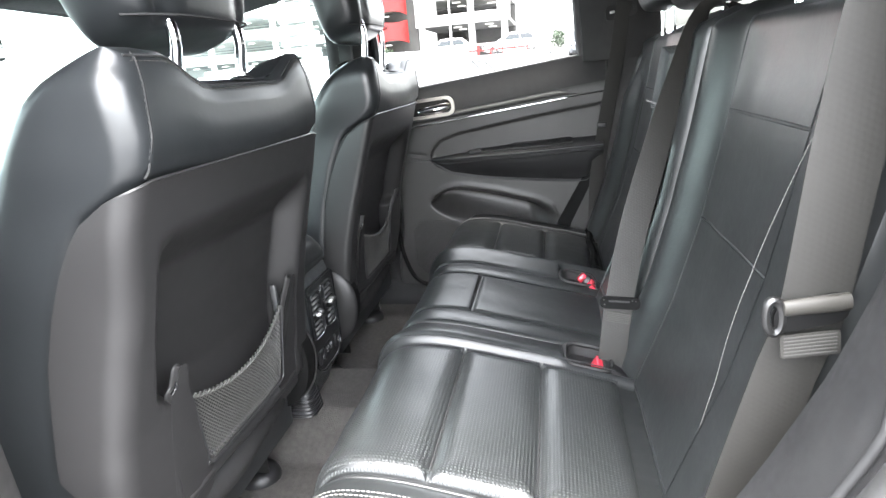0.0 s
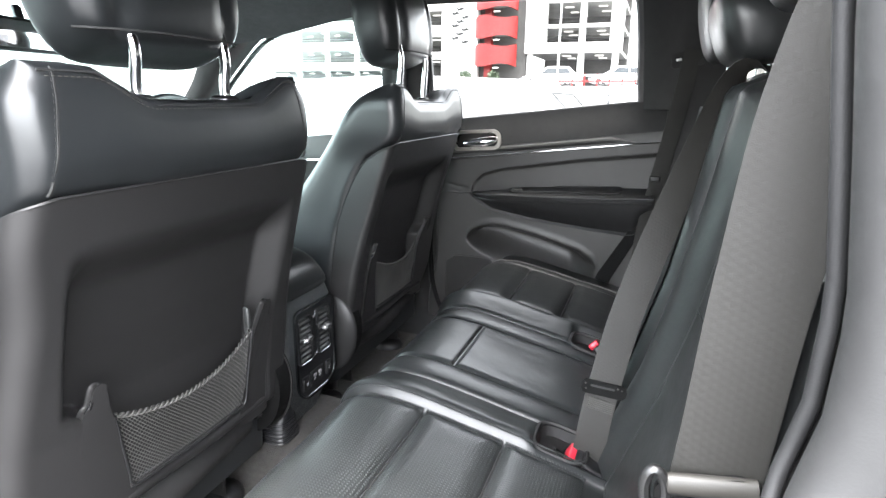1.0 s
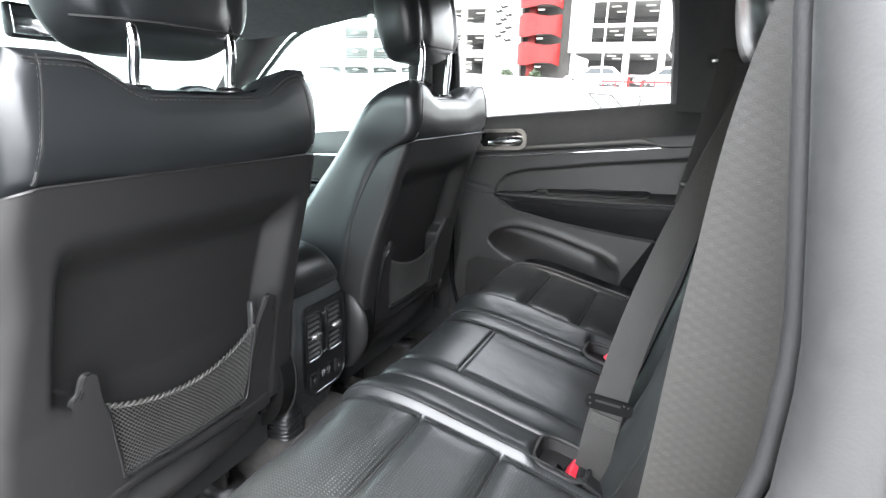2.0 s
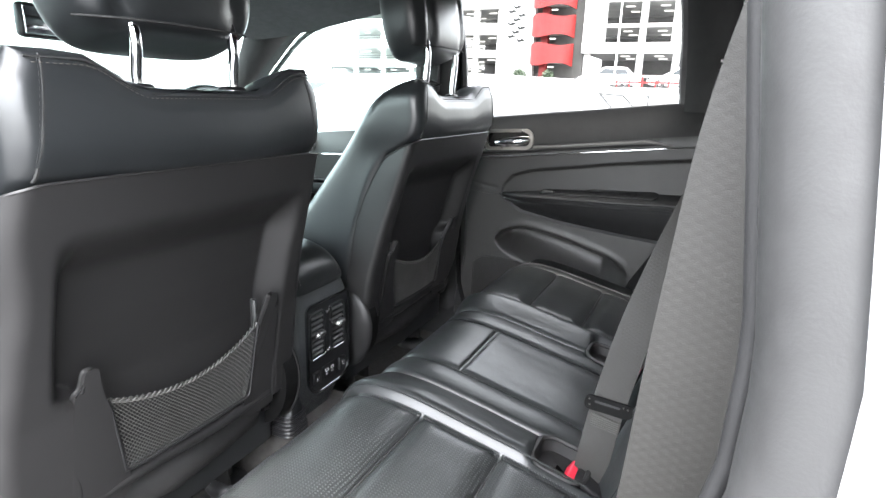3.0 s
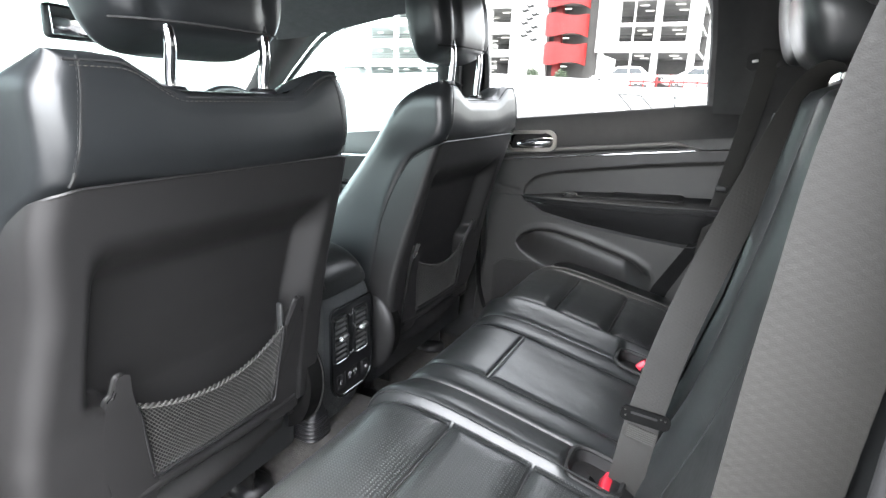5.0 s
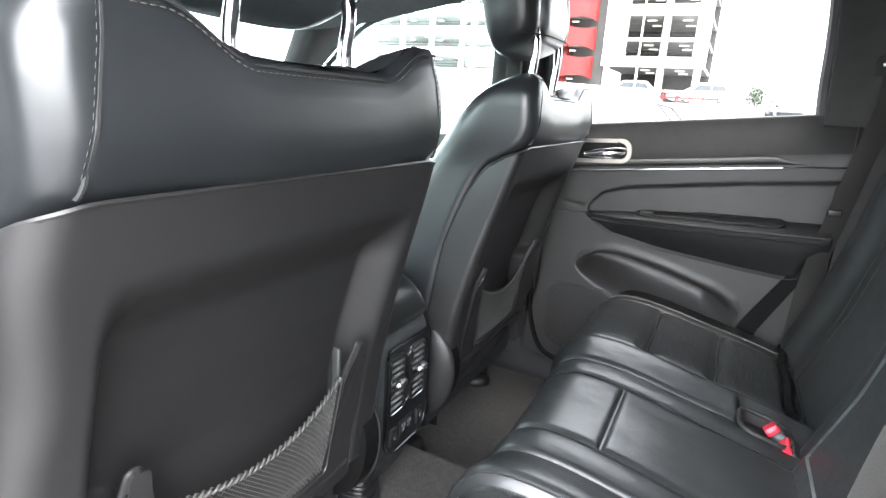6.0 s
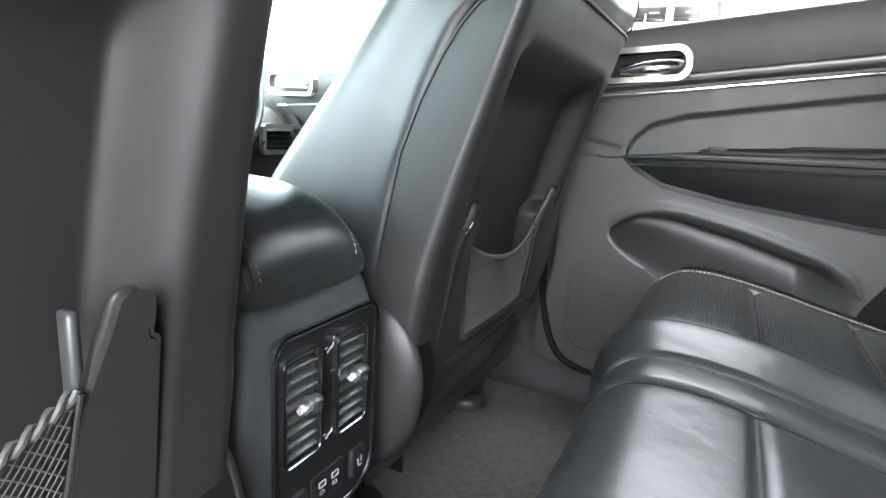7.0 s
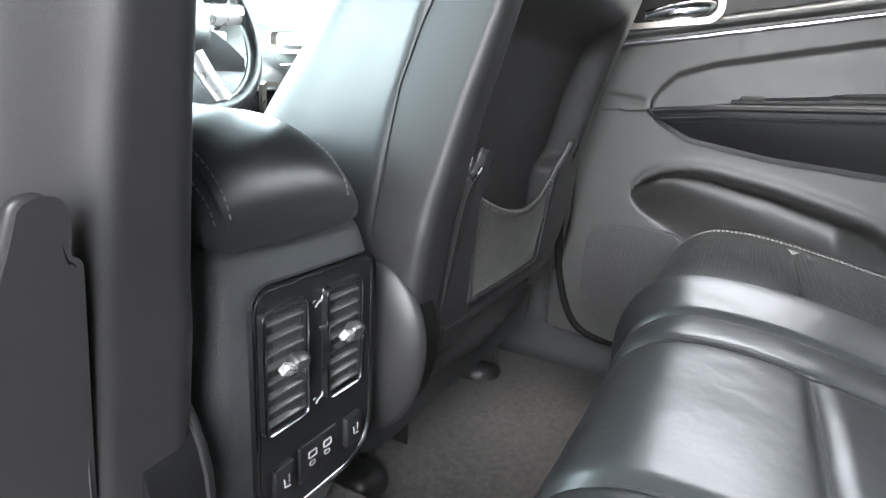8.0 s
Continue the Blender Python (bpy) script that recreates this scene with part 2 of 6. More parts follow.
def sheet(f, u0, u1, v0, v1, nu, nv, thick=0.0, way=None):
    """The surface f(u, v) on a grid, with a back side by thick along way (or the normals)."""
    rows = [[Vector(f(u0 + (u1 - u0) * i / nu, v0 + (v1 - v0) * j / nv)) for j in range(nv + 1)] for i in range(nu + 1)]
    if not thick:
        return grid(rows)
    w = Vector(way)
    n, m = nu + 1, nv + 1
    verts = [p for r in rows for p in r] + [p + w * thick for r in rows for p in r]
    faces = []
    k = n * m
    for i in range(nu):
        for j in range(nv):
            q = (i * m + j, (i + 1) * m + j, (i + 1) * m + j + 1, i * m + j + 1)
            faces.append(q)
            faces.append(tuple(reversed([a + k for a in q])))
    edge = [(i * m, (i + 1) * m) for i in range(nu)] + [((i + 1) * m + nv, i * m + nv) for i in range(nu)]
    edge += [(j + 1, j) for j in range(nv)] + [(nu * m + j, nu * m + j + 1) for j in range(nv)]
    for a, b in edge:
        faces.append((b, a, a + k, b + k))
    return mesh_from(verts, faces)


def pad(f, u0, u1, v0, v1, puff=0.008, edge=0.03, sink=0.006, nu=24, nv=24):
    """A padded panel on the surface f(u, v): full in the middle, drawn in along its edges."""
    rows = []
    e = 1e-3
    for i in range(nu + 1):
        row = []
        for j in range(nv + 1):
            # crowd the grid towards the edges
            a = 0.5 - 0.5 * math.cos(math.pi * i / nu)
            b = 0.5 - 0.5 * math.cos(math.pi * j / nv)
            u, v = u0 + (u1 - u0) * a, v0 + (v1 - v0) * b
            p = Vector(f(u, v))
            du, dv = Vector(f(u + e, v)) - p, Vector(f(u, v + e)) - p
            nrm = du.cross(dv).normalized()
            d = min(abs(u1 - u0) * min(a, 1 - a), abs(v1 - v0) * min(b, 1 - b)) / edge
            s = 1 - (1 - min(d, 1)) ** 2.2
            row.append(p + nrm * (-sink + (sink + puff) * s))
        rows.append(row)
    return grid(rows)


def tube(path, r, n=6, closed=False, flat=None):
    """A round (or flattened: flat = second radius) bar along the points."""
    path = [Vector(p) for p in path]
    rings = []
    ways = [(b - a).normalized() for a, b in zip(path, path[1:])]
    up = min((Vector((0, 0, 1)), Vector((0, 1, 0)), Vector((1, 0, 0))), key=lambda v: max(abs(v.dot(w)) for w in ways) + (0 if v.z else 0.05))
    for i, p in enumerate(path):
        a = path[i - 1] if i or closed else p
        b = path[(i + 1) % len(path)] if i < len(path) - 1 or closed else p
        d = (b - a).normalized()
        s = d.cross(up)
        if s.length < 1e-4:
            s = d.cross(Vector((0, 1, 0)))
        s.normalize()
        t = s.cross(d)
        ri = r[i] if isinstance(r, (list, tuple)) else r
        rings.append([p + s * (ri * math.cos(2 * math.pi * k / n)) + t * ((flat or ri) * math.sin(2 * math.pi * k / n)) for k in range(n)])
    bm = grid(rings, close_u=closed, close_v=True)
    if not closed:
        bm.verts.ensure_lookup_table()
        bm.faces.new([bm.verts[k] for k in range(n)])
        bm.faces.new([bm.verts[(len(rings) - 1) * n + k] for k in range(n)])
    return bm


def loft(rings, cap=True):
    n = len(rings[0])
    bm = grid(rings, close_v=True)
    if cap:
        bm.verts.ensure_lookup_table()
        bm.faces.new([bm.verts[k] for k in range(n)])
        bm.faces.new([bm.verts[(len(rings) - 1) * n + k] for k in range(n)])
    return bm


def join(*bms):
    out = bmesh.new()
    for b in bms:
        me = bpy.data.meshes.new("tmp")
        b.to_mesh(me)
        b.free()
        out.from_mesh(me)
        bpy.data.meshes.remove(me)
    return out


def box(c, s, bevel=0.0, turn=None, seg=2):
    bm = bmesh.new()
    bmesh.ops.create_cube(bm, size=1.0)
    bmesh.ops.scale(bm, vec=s, verts=bm.verts)
    if bevel:
        bmesh.ops.bevel(bm, geom=bm.edges[:], offset=bevel, segments=seg, affect="EDGES", profile=0.5)
    if turn is not None:
        bmesh.ops.transform(bm, matrix=turn, verts=bm.verts)
    bmesh.ops.translate(bm, verts=bm.verts, vec=c)
    return bm


def plate(outline, place, thick, bevel=0.0, seg=2):
    """A flat outline (2D points) set in space by place(a, b, depth), thick deep."""
    n = len(outline)
    verts = [place(a, b, 0) for a, b in outline] + [place(a, b, thick) for a, b in outline]
    faces = [tuple(range(n)), tuple(range(2 * n - 1, n - 1, -1))] + [(i, (i + 1) % n, n + (i + 1) % n, n + i) for i in range(n)]
    bm = mesh_from(verts, faces)
    if bevel:
        rim = [e for e in bm.edges if len(e.link_faces) == 2 and any(len(f.verts) == n and n > 4 or f.index < 2 for f in e.link_faces)]
        bm.faces.index_update()
        bmesh.ops.bevel(bm, geom=rim, offset=bevel, segments=seg, affect="EDGES", profile=0.5)
    return bm


def rounded(w, h, r, n=5, cx=0.0, cy=0.0):
    """A rounded rectangle's outline; r one radius, or four (right-top, left-top, left-bottom, right-bottom)."""
    rs = r if isinstance(r, (list, tuple)) else (r,) * 4
    pts = []
    for (sx, sy, a0), rr in zip(((1, 1, 0), (-1, 1, 90), (-1, -1, 180), (1, -1, 270)), rs):
        for k in range(n + 1):
            a = radians(a0 + 90 * k / n)
            pts.append((cx + sx * (w / 2 - rr) + rr * math.cos(a), cy + sy * (h / 2 - rr) + rr * math.sin(a)))
    return pts


def softened(outline, n=2):
    """Corners of an outline cut round, n times over."""
    for _ in range(n):
        q = []
        for (a, b), (c, d) in zip(outline, outline[1:] + outline[:1]):
            q += [(a * 0.75 + c * 0.25, b * 0.75 + d * 0.25), (a * 0.25 + c * 0.75, b * 0.25 + d * 0.75)]
        outline = q
    return outline


def frame_of(outer, inner, place, thick):
    """A flat ring between two outlines of equal count."""
    n = len(outer)
    rings = [[place(a, b, 0) for a, b in outer], [place(a, b, thick) for a, b in outer], [place(a, b, thick) for a, b in inner], [place(a, b, 0) for a, b in inner]]
    return grid(rings, close_u=True, close_v=True)


def stitches(path, length=0.0036, gap=0.0018, r=0.0005):
    """Single stitches along a line."""
    pts = [Vector(p) for p in path]
    out, carry, verts, faces = [], 0.0, [], []
    seg = [(pts[i], pts[i + 1]) for i in range(len(pts) - 1)]
    total = sum((b - a).length for a, b in seg)
    lens = np.cumsum([0] + [(b - a).length for a, b in seg])

    def at(d):
        i = min(max(int(np.searchsorted(lens, d)) - 1, 0), len(seg) - 1)
        a, b = seg[i]
        return a + (b - a) * ((d - lens[i]) / max((b - a).length, 1e-9))
    d = 0.0
    while d + length < total:
        a, b = at(d), at(d + length)
        w = (b - a).normalized()
        s = w.cross(Vector((0.3, 0.5, 0.81))).normalized() * r
        t = w.cross(s).normalized() * r
        k = len(verts)
        for p, q in ((a, 0.5), (a + (b - a) * 0.2, 1.1), (a + (b - a) * 0.8, 1.1), (b, 0.5)):
            verts += [p + s * q, p + t * q, p - s * q, p - t * q]
        for i in range(3):
            for j in range(4):
                faces.append((k + i * 4 + j, k + i * 4 + (j + 1) % 4, k + i * 4 + 4 + (j + 1) % 4, k + i * 4 + 4 + j))
        faces += [(k, k + 1, k + 2, k + 3), (k + 12, k + 13, k + 14, k + 15)]
        d += length + gap
    return mesh_from(verts, faces)


def curve_through(points, n=40):
    """Points along a smooth line through the given ones."""
    p = [Vector(q) for q in points]
    p = [p[0] * 2 - p[1]] + p + [p[-1] * 2 - p[-2]]
    out = []
    m = len(p) - 3
    for i in range(n + 1):
        s = i / n * m
        k = min(int(s), m - 1)
        t = s - k
        a, b, c, d = p[k], p[k + 1], p[k + 2], p[k + 3]
        out.append(0.5 * ((2 * b) + (c - a) * t + (2 * a - 5 * b + 4 * c - d) * t * t + (3 * b - a - 3 * c + d) * t ** 3))
    return out


# ---- cabin shell ----
FLOOR = 0.495


def floor_z(x, y):
    return FLOOR + 0.100 * smooth01((0.160 - abs(x + 0.006)) / 0.075) + 0.05 * smooth01((y - 0.95) / 0.4) + 0.0015 * noise.noise((x * 30, y * 30, 0))


solo("floor", sheet(lambda u, v: (u, v, floor_z(u, v)), -0.78, 0.78, 0.28, 1.75, 200, 90, 0.03, (0, 0, -1)), CARPET, "worn charcoal carpet of the rear footwell", "floor", kind="structure")
solo("wall_underseat", sheet(lambda u, v: (u, 0.345 + 0.03 * v, FLOOR - 0.01 + 0.16 * v), -0.74, 0.74, 0, 1, 20, 6, 0.02, (0, -1, 0)), CARPET, "carpeted riser below the rear bench", "wall", kind="structure")


def roof_z(x, y):
    return 1.655 - 0.10 * (abs(x) / 0.72) ** 3 - 0.10 * smooth01((y - 0.6) / 0.85) - 0.05 * smooth01((-0.6 - y) / 0.6)


solo("ceiling", sheet(lambda u, v: (u, v, roof_z(u, v)), -0.68, 0.68, -1.25, 1.44, 30, 46, 0.03, (0, 0, 1)), HEADLINER, "dark grey cloth headlining", "ceiling", kind="structure")
solo("roof", sheet(lambda u, v: (u, v, roof_z(u, v) + 0.055), -0.76, 0.76, -1.3, 1.45, 24, 34, 0.012, (0, 0, 1)), PAINT, "white painted steel roof panel", "roof", kind="structure")

# walls at the back of the cabin, with the tailgate's window
solo("wall_rear", join(box((0, -1.24, 0.85), (1.46, 0.05, 0.7), 0.01), box((-0.68, -1.22, 1.4), (0.12, 0.06, 0.5), 0.01), box((0.68, -1.22, 1.4), (0.12, 0.06, 0.5), 0.01), box((0, -1.22, 1.6), (1.3, 0.06, 0.1), 0.01)), TRIM, "dark tailgate trim", "wall", kind="structure")
solo("floor_cargo", box((0, -0.75, 0.70), (1.44, 1.0, 0.03), 0.005), CARPET, "charcoal cargo carpet", "floor", kind="structure")


def quarter(s, name):
    """The trim behind a rear door: lower side, pillar and rail."""
    d = 0.0 if s > 0 else 0.30
    lower = sheet(lambda u, v: (s * (0.745 - 0.02 * math.sin(v * 3.0)), u, 0.50 + v * 0.84), -0.075 if s > 0 else -0.17, -1.24, 0, 1, 24, 20, 0.05, (s, 0, 0))
    pillar = loft([[Vector((s * (x + dx), y + dy, z)) for dx, dy in ((0, 0.03), (-0.02, 0.0), (-0.03, -0.06), (-0.03, -0.13), (0.0, -0.2), (0.05, -0.2), (0.05, 0.03))] for x, y, z in ((0.76, -0.035 - d, 1.28), (0.755, -0.03 - d, 1.36), (0.745, -0.022 - d, 1.45), (0.725, -0.012 - d, 1.54), (0.70, 0.0 - d, 1.62))])
    rail = tube([(s * 0.70, -1.25, 1.56), (s * 0.705, -0.6, 1.595), (s * 0.70, -0.25, 1.61)], 0.055, 12)
    bmesh.ops.triangulate(pillar, faces=[f for f in pillar.faces if len(f.verts) > 4])
    return solo(name, join(lower, pillar, rail), TRIM, "dark grey moulded pillar and quarter trim", "trim", kind="structure")


for s, side in ((1, "right"), (-1, "left")):
    qg = solo("window_quarter_" + side, sheet(lambda u, v: (s * (0.775 - 0.05 * v), -1.22 + u * (0.95 if s > 0 else 0.75), 1.33 + v * 0.26), 0, 1, 0, 1, 4, 4), PRIVACY, "dark tinted rear quarter window", "window", kind="structure")
    qg.visible_shadow = False
quarter(1, "trim_quarter_right")
quarter(-1, "trim_quarter_left")
solo("trim_wheel_arch", sheet(lambda u, v: (0.757 - 0.004 * v, -0.075 + u * (0.035 + 0.085 * (1 - v) ** 1.1), 0.70 + 0.262 * v), 0, 1, 0, 1, 10, 16, 0.012, (1, 0, 0)), DOORPLASTIC, "charcoal plastic trim beside the bench", "trim", kind="structure")

# side rails run on into the front pillars
RAIL_OUT = curve_through([(0.79, 1.80, 1.03), (0.785, 1.57, 1.25), (0.78, 1.475, 1.342), (0.78, 1.417, 1.400), (0.78, 1.30, 1.500), (0.78, 1.16, 1.553), (0.78, 1.04, 1.580), (0.78, 0.93, 1.600), (0.78, 0.80, 1.612), (0.77, 0.3, 1.615), (0.76, -0.3, 1.600)], 60)
RAIL_IN = curve_through([(0.70, 1.90, 1.06), (0.70, 1.66, 1.24), (0.70, 1.57, 1.328), (0.69, 1.51, 1.420), (0.67, 1.45, 1.520), (0.60, 1.36, 1.565), (0.58, 1.15, 1.605), (0.58, 0.95, 1.630), (0.58, 0.80, 1.645), (0.58, 0.3, 1.655), (0.58, -0.3, 1.650)], 60)


def rail_at(s, u, v):
    """Across the rail from the door's edge (v 0) to the headlining (v 1)."""
    i = min(int(u), 59)
    f = u - i
    a, b = RAIL_OUT[i].lerp(RAIL_OUT[i + 1], f), RAIL_IN[i].lerp(RAIL_IN[i + 1], f)
    p = a.lerp(b, v) + Vector((-0.02, 0, -0.016)) * math.sin(v * math.pi)
    return (s * p.x, p.y, p.z)


for s, side in ((1, "right"), (-1, "left")):
    solo("trim_front_pillar_" + side, sheet(lambda u, v: rail_at(s, u, v), 0, 26, 0, 1, 40, 10, 0.012, (0, 0, 1)), TRIM, "grey front pillar trim", "trim", kind="structure")
    solo("trim_side_rail_" + side, sheet(lambda u, v: rail_at(s, u, v), 26, 60, 0, 1, 40, 10, 0.012, (0, 0, 1)), HEADLINER, "dark cloth side rail of the headlining", "trim", kind="structure")
    solo("trim_door_seal_front_" + side, tube([(s * (p.x + 0.004), p.y - 0.006, p.z - 0.012) for p in RAIL_OUT[2:44]], 0.009, 8), DARKPLASTIC, "black rubber edge of the front door frame", "door seal", kind="structure")
solo("trim_windscreen_header", tube([(-0.66, 1.43, 1.535), (0, 1.47, 1.56), (0.66, 1.43, 1.535)], 0.03, 8, flat=0.02), HEADLINER, "dark headlining edge above the windscreen", "trim", kind="structure")
ws = solo("window_windscreen", sheet(lambda u, v: (u * 0.72, 2.02 - 0.55 * v - 0.08 * u * u, 1.08 + 0.465 * v), -1, 1, 0, 1, 12, 8), SCREENGLASS, "clear sloping windscreen", "windscreen", kind="structure")
ws.visible_shadow = False
rw = solo("window_tailgate", sheet(lambda u, v: (u, -1.26 + 0.1 * v, 1.18 + 0.40 * v), -0.63, 0.63, 0, 1, 4, 4), PRIVACY, "dark tinted tailgate window", "window", kind="structure")
rw.visible_shadow = False

# middle pillars
for s, side in ((1, "right"), (-1, "left")):
    rings = []
    back = 0.0 if s > 0 else 0.10
    for z, y0, y1, x in ((0.53, 0.585, 0.93, 0.77), (0.58, 0.625, 0.88, 0.768), (0.68, 0.645, 0.86, 0.765), (0.95, 0.655, 0.85, 0.765), (1.2, 0.66, 0.845, 0.765), (1.4, 0.665, 0.835, 0.75), (1.62, 0.675, 0.83, 0.71)):
        rings.append([Vector((s * a, b, z)) for a, b in ((x, y0 + 0.03 - back), (x - 0.012, y0 + 0.05 - back), (x - 0.014, y1 - 0.05), (x, y1 - 0.02), (x + 0.05, y1), (x + 0.05, y0 - back))])
    solo("trim_middle_pillar_" + side, loft(rings), TRIM, "dark grey middle pillar trim flaring at its foot", "trim", kind="structure")
    sill = sheet(lambda u, v: (s * (0.715 + 0.10 * v), u, FLOOR + 0.055 * smooth01(v / 0.35) + 0.10 * smooth01((u - 0.50) / 0.3) * smooth01((v - 0.2) / 0.5)), 0.1, 1.5, 0, 1, 50, 14, 0.02, (0, 0, -1))
    solo("trim_sill_" + side, sill, SILLPLASTIC, "scuffed black plastic door sill", "trim", kind="structure")


def anchor(s):
    """Belt height adjuster with its loop on the middle pillar."""
    t = thing("belt_anchor", (s * 0.735, 0.74, 1.33), "black belt anchor with a chrome bolt on the middle pillar", "belt anchor", "belt anchors")
    part("cover", box((s * 0.735, 0.745, 1.36), (0.022, 0.045, 0.10), 0.008), DARKPLASTIC, t)
    part("loop", tube([(s * 0.725, 0.715, 1.335), (s * 0.72, 0.745, 1.325), (s * 0.722, 0.775, 1.335), (s * 0.725, 0.745, 1.345)], 0.005, 8, True), DARKPLASTIC, t)
    part("webbing", grid([[Vector((s * (0.728 + 0.02 * k), 0.745 + d, 1.33 - 0.07 * k)) for d in (-0.023, 0.023)] for k in range(9)]), WEB, t)


anchor(1)
anchor(-1)


# ---- far rear door ----
def belt_z(y):
    return lerp(y, ((-0.07, 1.308), (0.544, 1.239), (0.72, 1.219)))


def chrome_z(y):
    return 1.182 - (y - 0.01) * 0.118


def leaf_top(y):
    return lerp(y, ((-0.06, 1.158), (0.157, 1.131), (0.404, 1.092), (0.463, 1.073), (0.49, 1.045), (0.504, 1.012)))


def leaf_low(y):
    return lerp(y, ((-0.06, 0.990), (-0.035, 0.950), (-0.012, 0.916), (0.017, 0.913), (0.116, 0.919), (0.30, 0.937), (0.427, 0.960), (0.475, 0.985), (0.504, 1.008)))


def arm_top(y):
    return lerp(y, ((-0.06, 1.036), (-0.03, 1.035), (0.133, 1.026), (0.40, 1.018), (0.504, 1.010)))


def shelf_z(y, v):
    """Height of the armrest's top, from its edge (v 0) to the door (v 1)."""
    return arm_top(y) + 0.001 + 0.020 * v * smooth01((0.506 - y) / 0.35)


def arm_x(y, z):
    t = min(max((arm_top(y) - z) / max(arm_top(y) - leaf_low(y), 1e-3), 0), 1)
    f = smooth01((0.506 - y) / 0.10)
    return 0.752 - f * (0.058 * (1 - t ** 2.2)) - 0.004 * f


def door_x(y, z):
    zc, zb = chrome_z(y), belt_z(y)
    if z > zc:
        x = 0.750 + 0.030 * smooth01((z - zc) / (zb - zc) * 0.9)
    else:
        x = 0.756
    if y < 0.504 and leaf_low(y) < z < leaf_top(y):
        d = min(leaf_top(y) - z, z - leaf_low(y), (0.504 - y) * 0.6)
        x += 0.006 * smooth01(d / 0.010)
    if z < leaf_low(min(y, 0.5)):
        x = 0.752
        top = lerp(y, ((0.085, 0.79), (0.10, 0.822), (0.144, 0.848), (0.28, 0.886), (0.38, 0.905), (0.42, 0.907), (0.46, 0.900), (0.49, 0.884), (0.505, 0.868), (0.512, 0.852)))
        low = lerp(y, ((0.085, 0.66), (0.2, 0.69), (0.38, 0.755), (0.45, 0.795), (0.49, 0.822), (0.505, 0.838), (0.512, 0.850)))
        if 0.085 < y < 0.512:
            h = max(top - low, 0.004)
            q = (z - low) / h
            x += 0.078 * smooth01((1 - q) / 0.16) * smooth01(q / 0.80) * smooth01(h / 0.085) * smooth01((y - 0.085) / 0.10)
            x -= 0.004 * bell(z, top + 0.008, 0.010)
    x += 0.03 * smooth01((0.56 - z) / 0.06)
    x += 0.035 * smooth01((y - (0.612 + 0.03 * smooth01((0.8 - z) / 0.2))) / 0.02) ** 2
    x += 0.003 * bell(z - 0.028 * smooth01((y - 0.50) / 0.2), 1.022, 0.005) * smooth01((y - 0.505) / 0.02)
    return x


DX = (1, 0, 0)
door = thing("door_1", (0.76, 0.3, 0.55), "closed charcoal rear car door with chrome strip and leather armrest", "car door", kind="structure")


panel = sheet(lambda u, v: (door_x(u, 0.545 + v * (belt_z(u) - 0.545)), u, 0.545 + v * (belt_z(u) - 0.545)), -0.075, 0.665, 0, 1, 150, 190, 0.03, DX)
part("inner_panel", panel, DOORPLASTIC, door)
part("upper_insert", pad(lambda u, v: (door_x(u, arm_top(u) + v * (leaf_top(u) - arm_top(u))) - 0.0015, u, arm_top(u) + v * (leaf_top(u) - arm_top(u))), 0.500, -0.06, 0.0, 0.995, 0.004, 0.02, 0.001, 60, 24), DOORVINYL, door, "black leather insert")
arm = part("armrest", pad(lambda u, v: (arm_x(u, leaf_low(u) + v * (arm_top(u) - leaf_low(u))), u, leaf_low(u) + v * (arm_top(u) - leaf_low(u))), 0.503, -0.062, 0.02, 1.0, 0.004, 0.02, 0.006, 70, 28), DOORVINYL, door, "black leather armrest with double stitching")
part("armrest_top", sheet(lambda u, v: (arm_x(u, arm_top(u)) + 0.001 + v * (0.772 - arm_x(u, arm_top(u))), u, shelf_z(u, v)), 0.49, -0.06, 0, 1, 40, 8), DOORVINYL, door)
for dz in (0.012, 0.024):
    line = [(arm_x(y, arm_top(y) - dz) - 0.0052, y, arm_top(y) - dz) for y in np.linspace(0.47, -0.05, 60)]
    part("stitching", stitches(line), DARKTHREAD, door)
part("seam_piping", tube([(arm_x(y, arm_top(y) - 0.018) - 0.004, y, arm_top(y) - 0.018) for y in np.linspace(0.488, -0.055, 50)], 0.0026, 6), DOORVINYL, door)
part("edge_roll", tube([(arm_x(y, arm_top(y)) - 0.001, y, arm_top(y) - 0.003) for y in np.linspace(0.492, -0.058, 50)], 0.0045, 8), DOORVINYL, door)
# window switch and pull cup set in the armrest's top
sw = part("switch_panel", plate(rounded(0.34, 0.05, 0.02, 5, 0.20, 0), lambda a, b, d: (0.737 + b, a, shelf_z(a, 0.55 + b * 13) + 0.002 + d), 0.004), TRIM, door)
part("window_switch", box((0.722, 0.34, shelf_z(0.34, 0.35) + 0.007), (0.02, 0.035, 0.012), 0.004), TRIM, sw)
part("pull_cup", frame_of(rounded(0.15, 0.045, 0.015, 5, 0.16, 0), rounded(0.13, 0.030, 0.012, 5, 0.16, 0), lambda a, b, d: (0.737 + b, a, shelf_z(a, 0.55 + b * 13) + 0.004 + d), 0.002), TRIM, sw)
# soft dark cap below the window
part("upper_cap", sheet(lambda u, v: (door_x(u, chrome_z(u) + 0.030 + v * (belt_z(u) - chrome_z(u) - 0.031)) - 0.003, u, chrome_z(u) + 0.030 + v * (belt_z(u) - chrome_z(u) - 0.031)), -0.070, 0.640, 0, 1, 60, 14, 0.003, DX), TRIM, door, "soft dark upper cap")
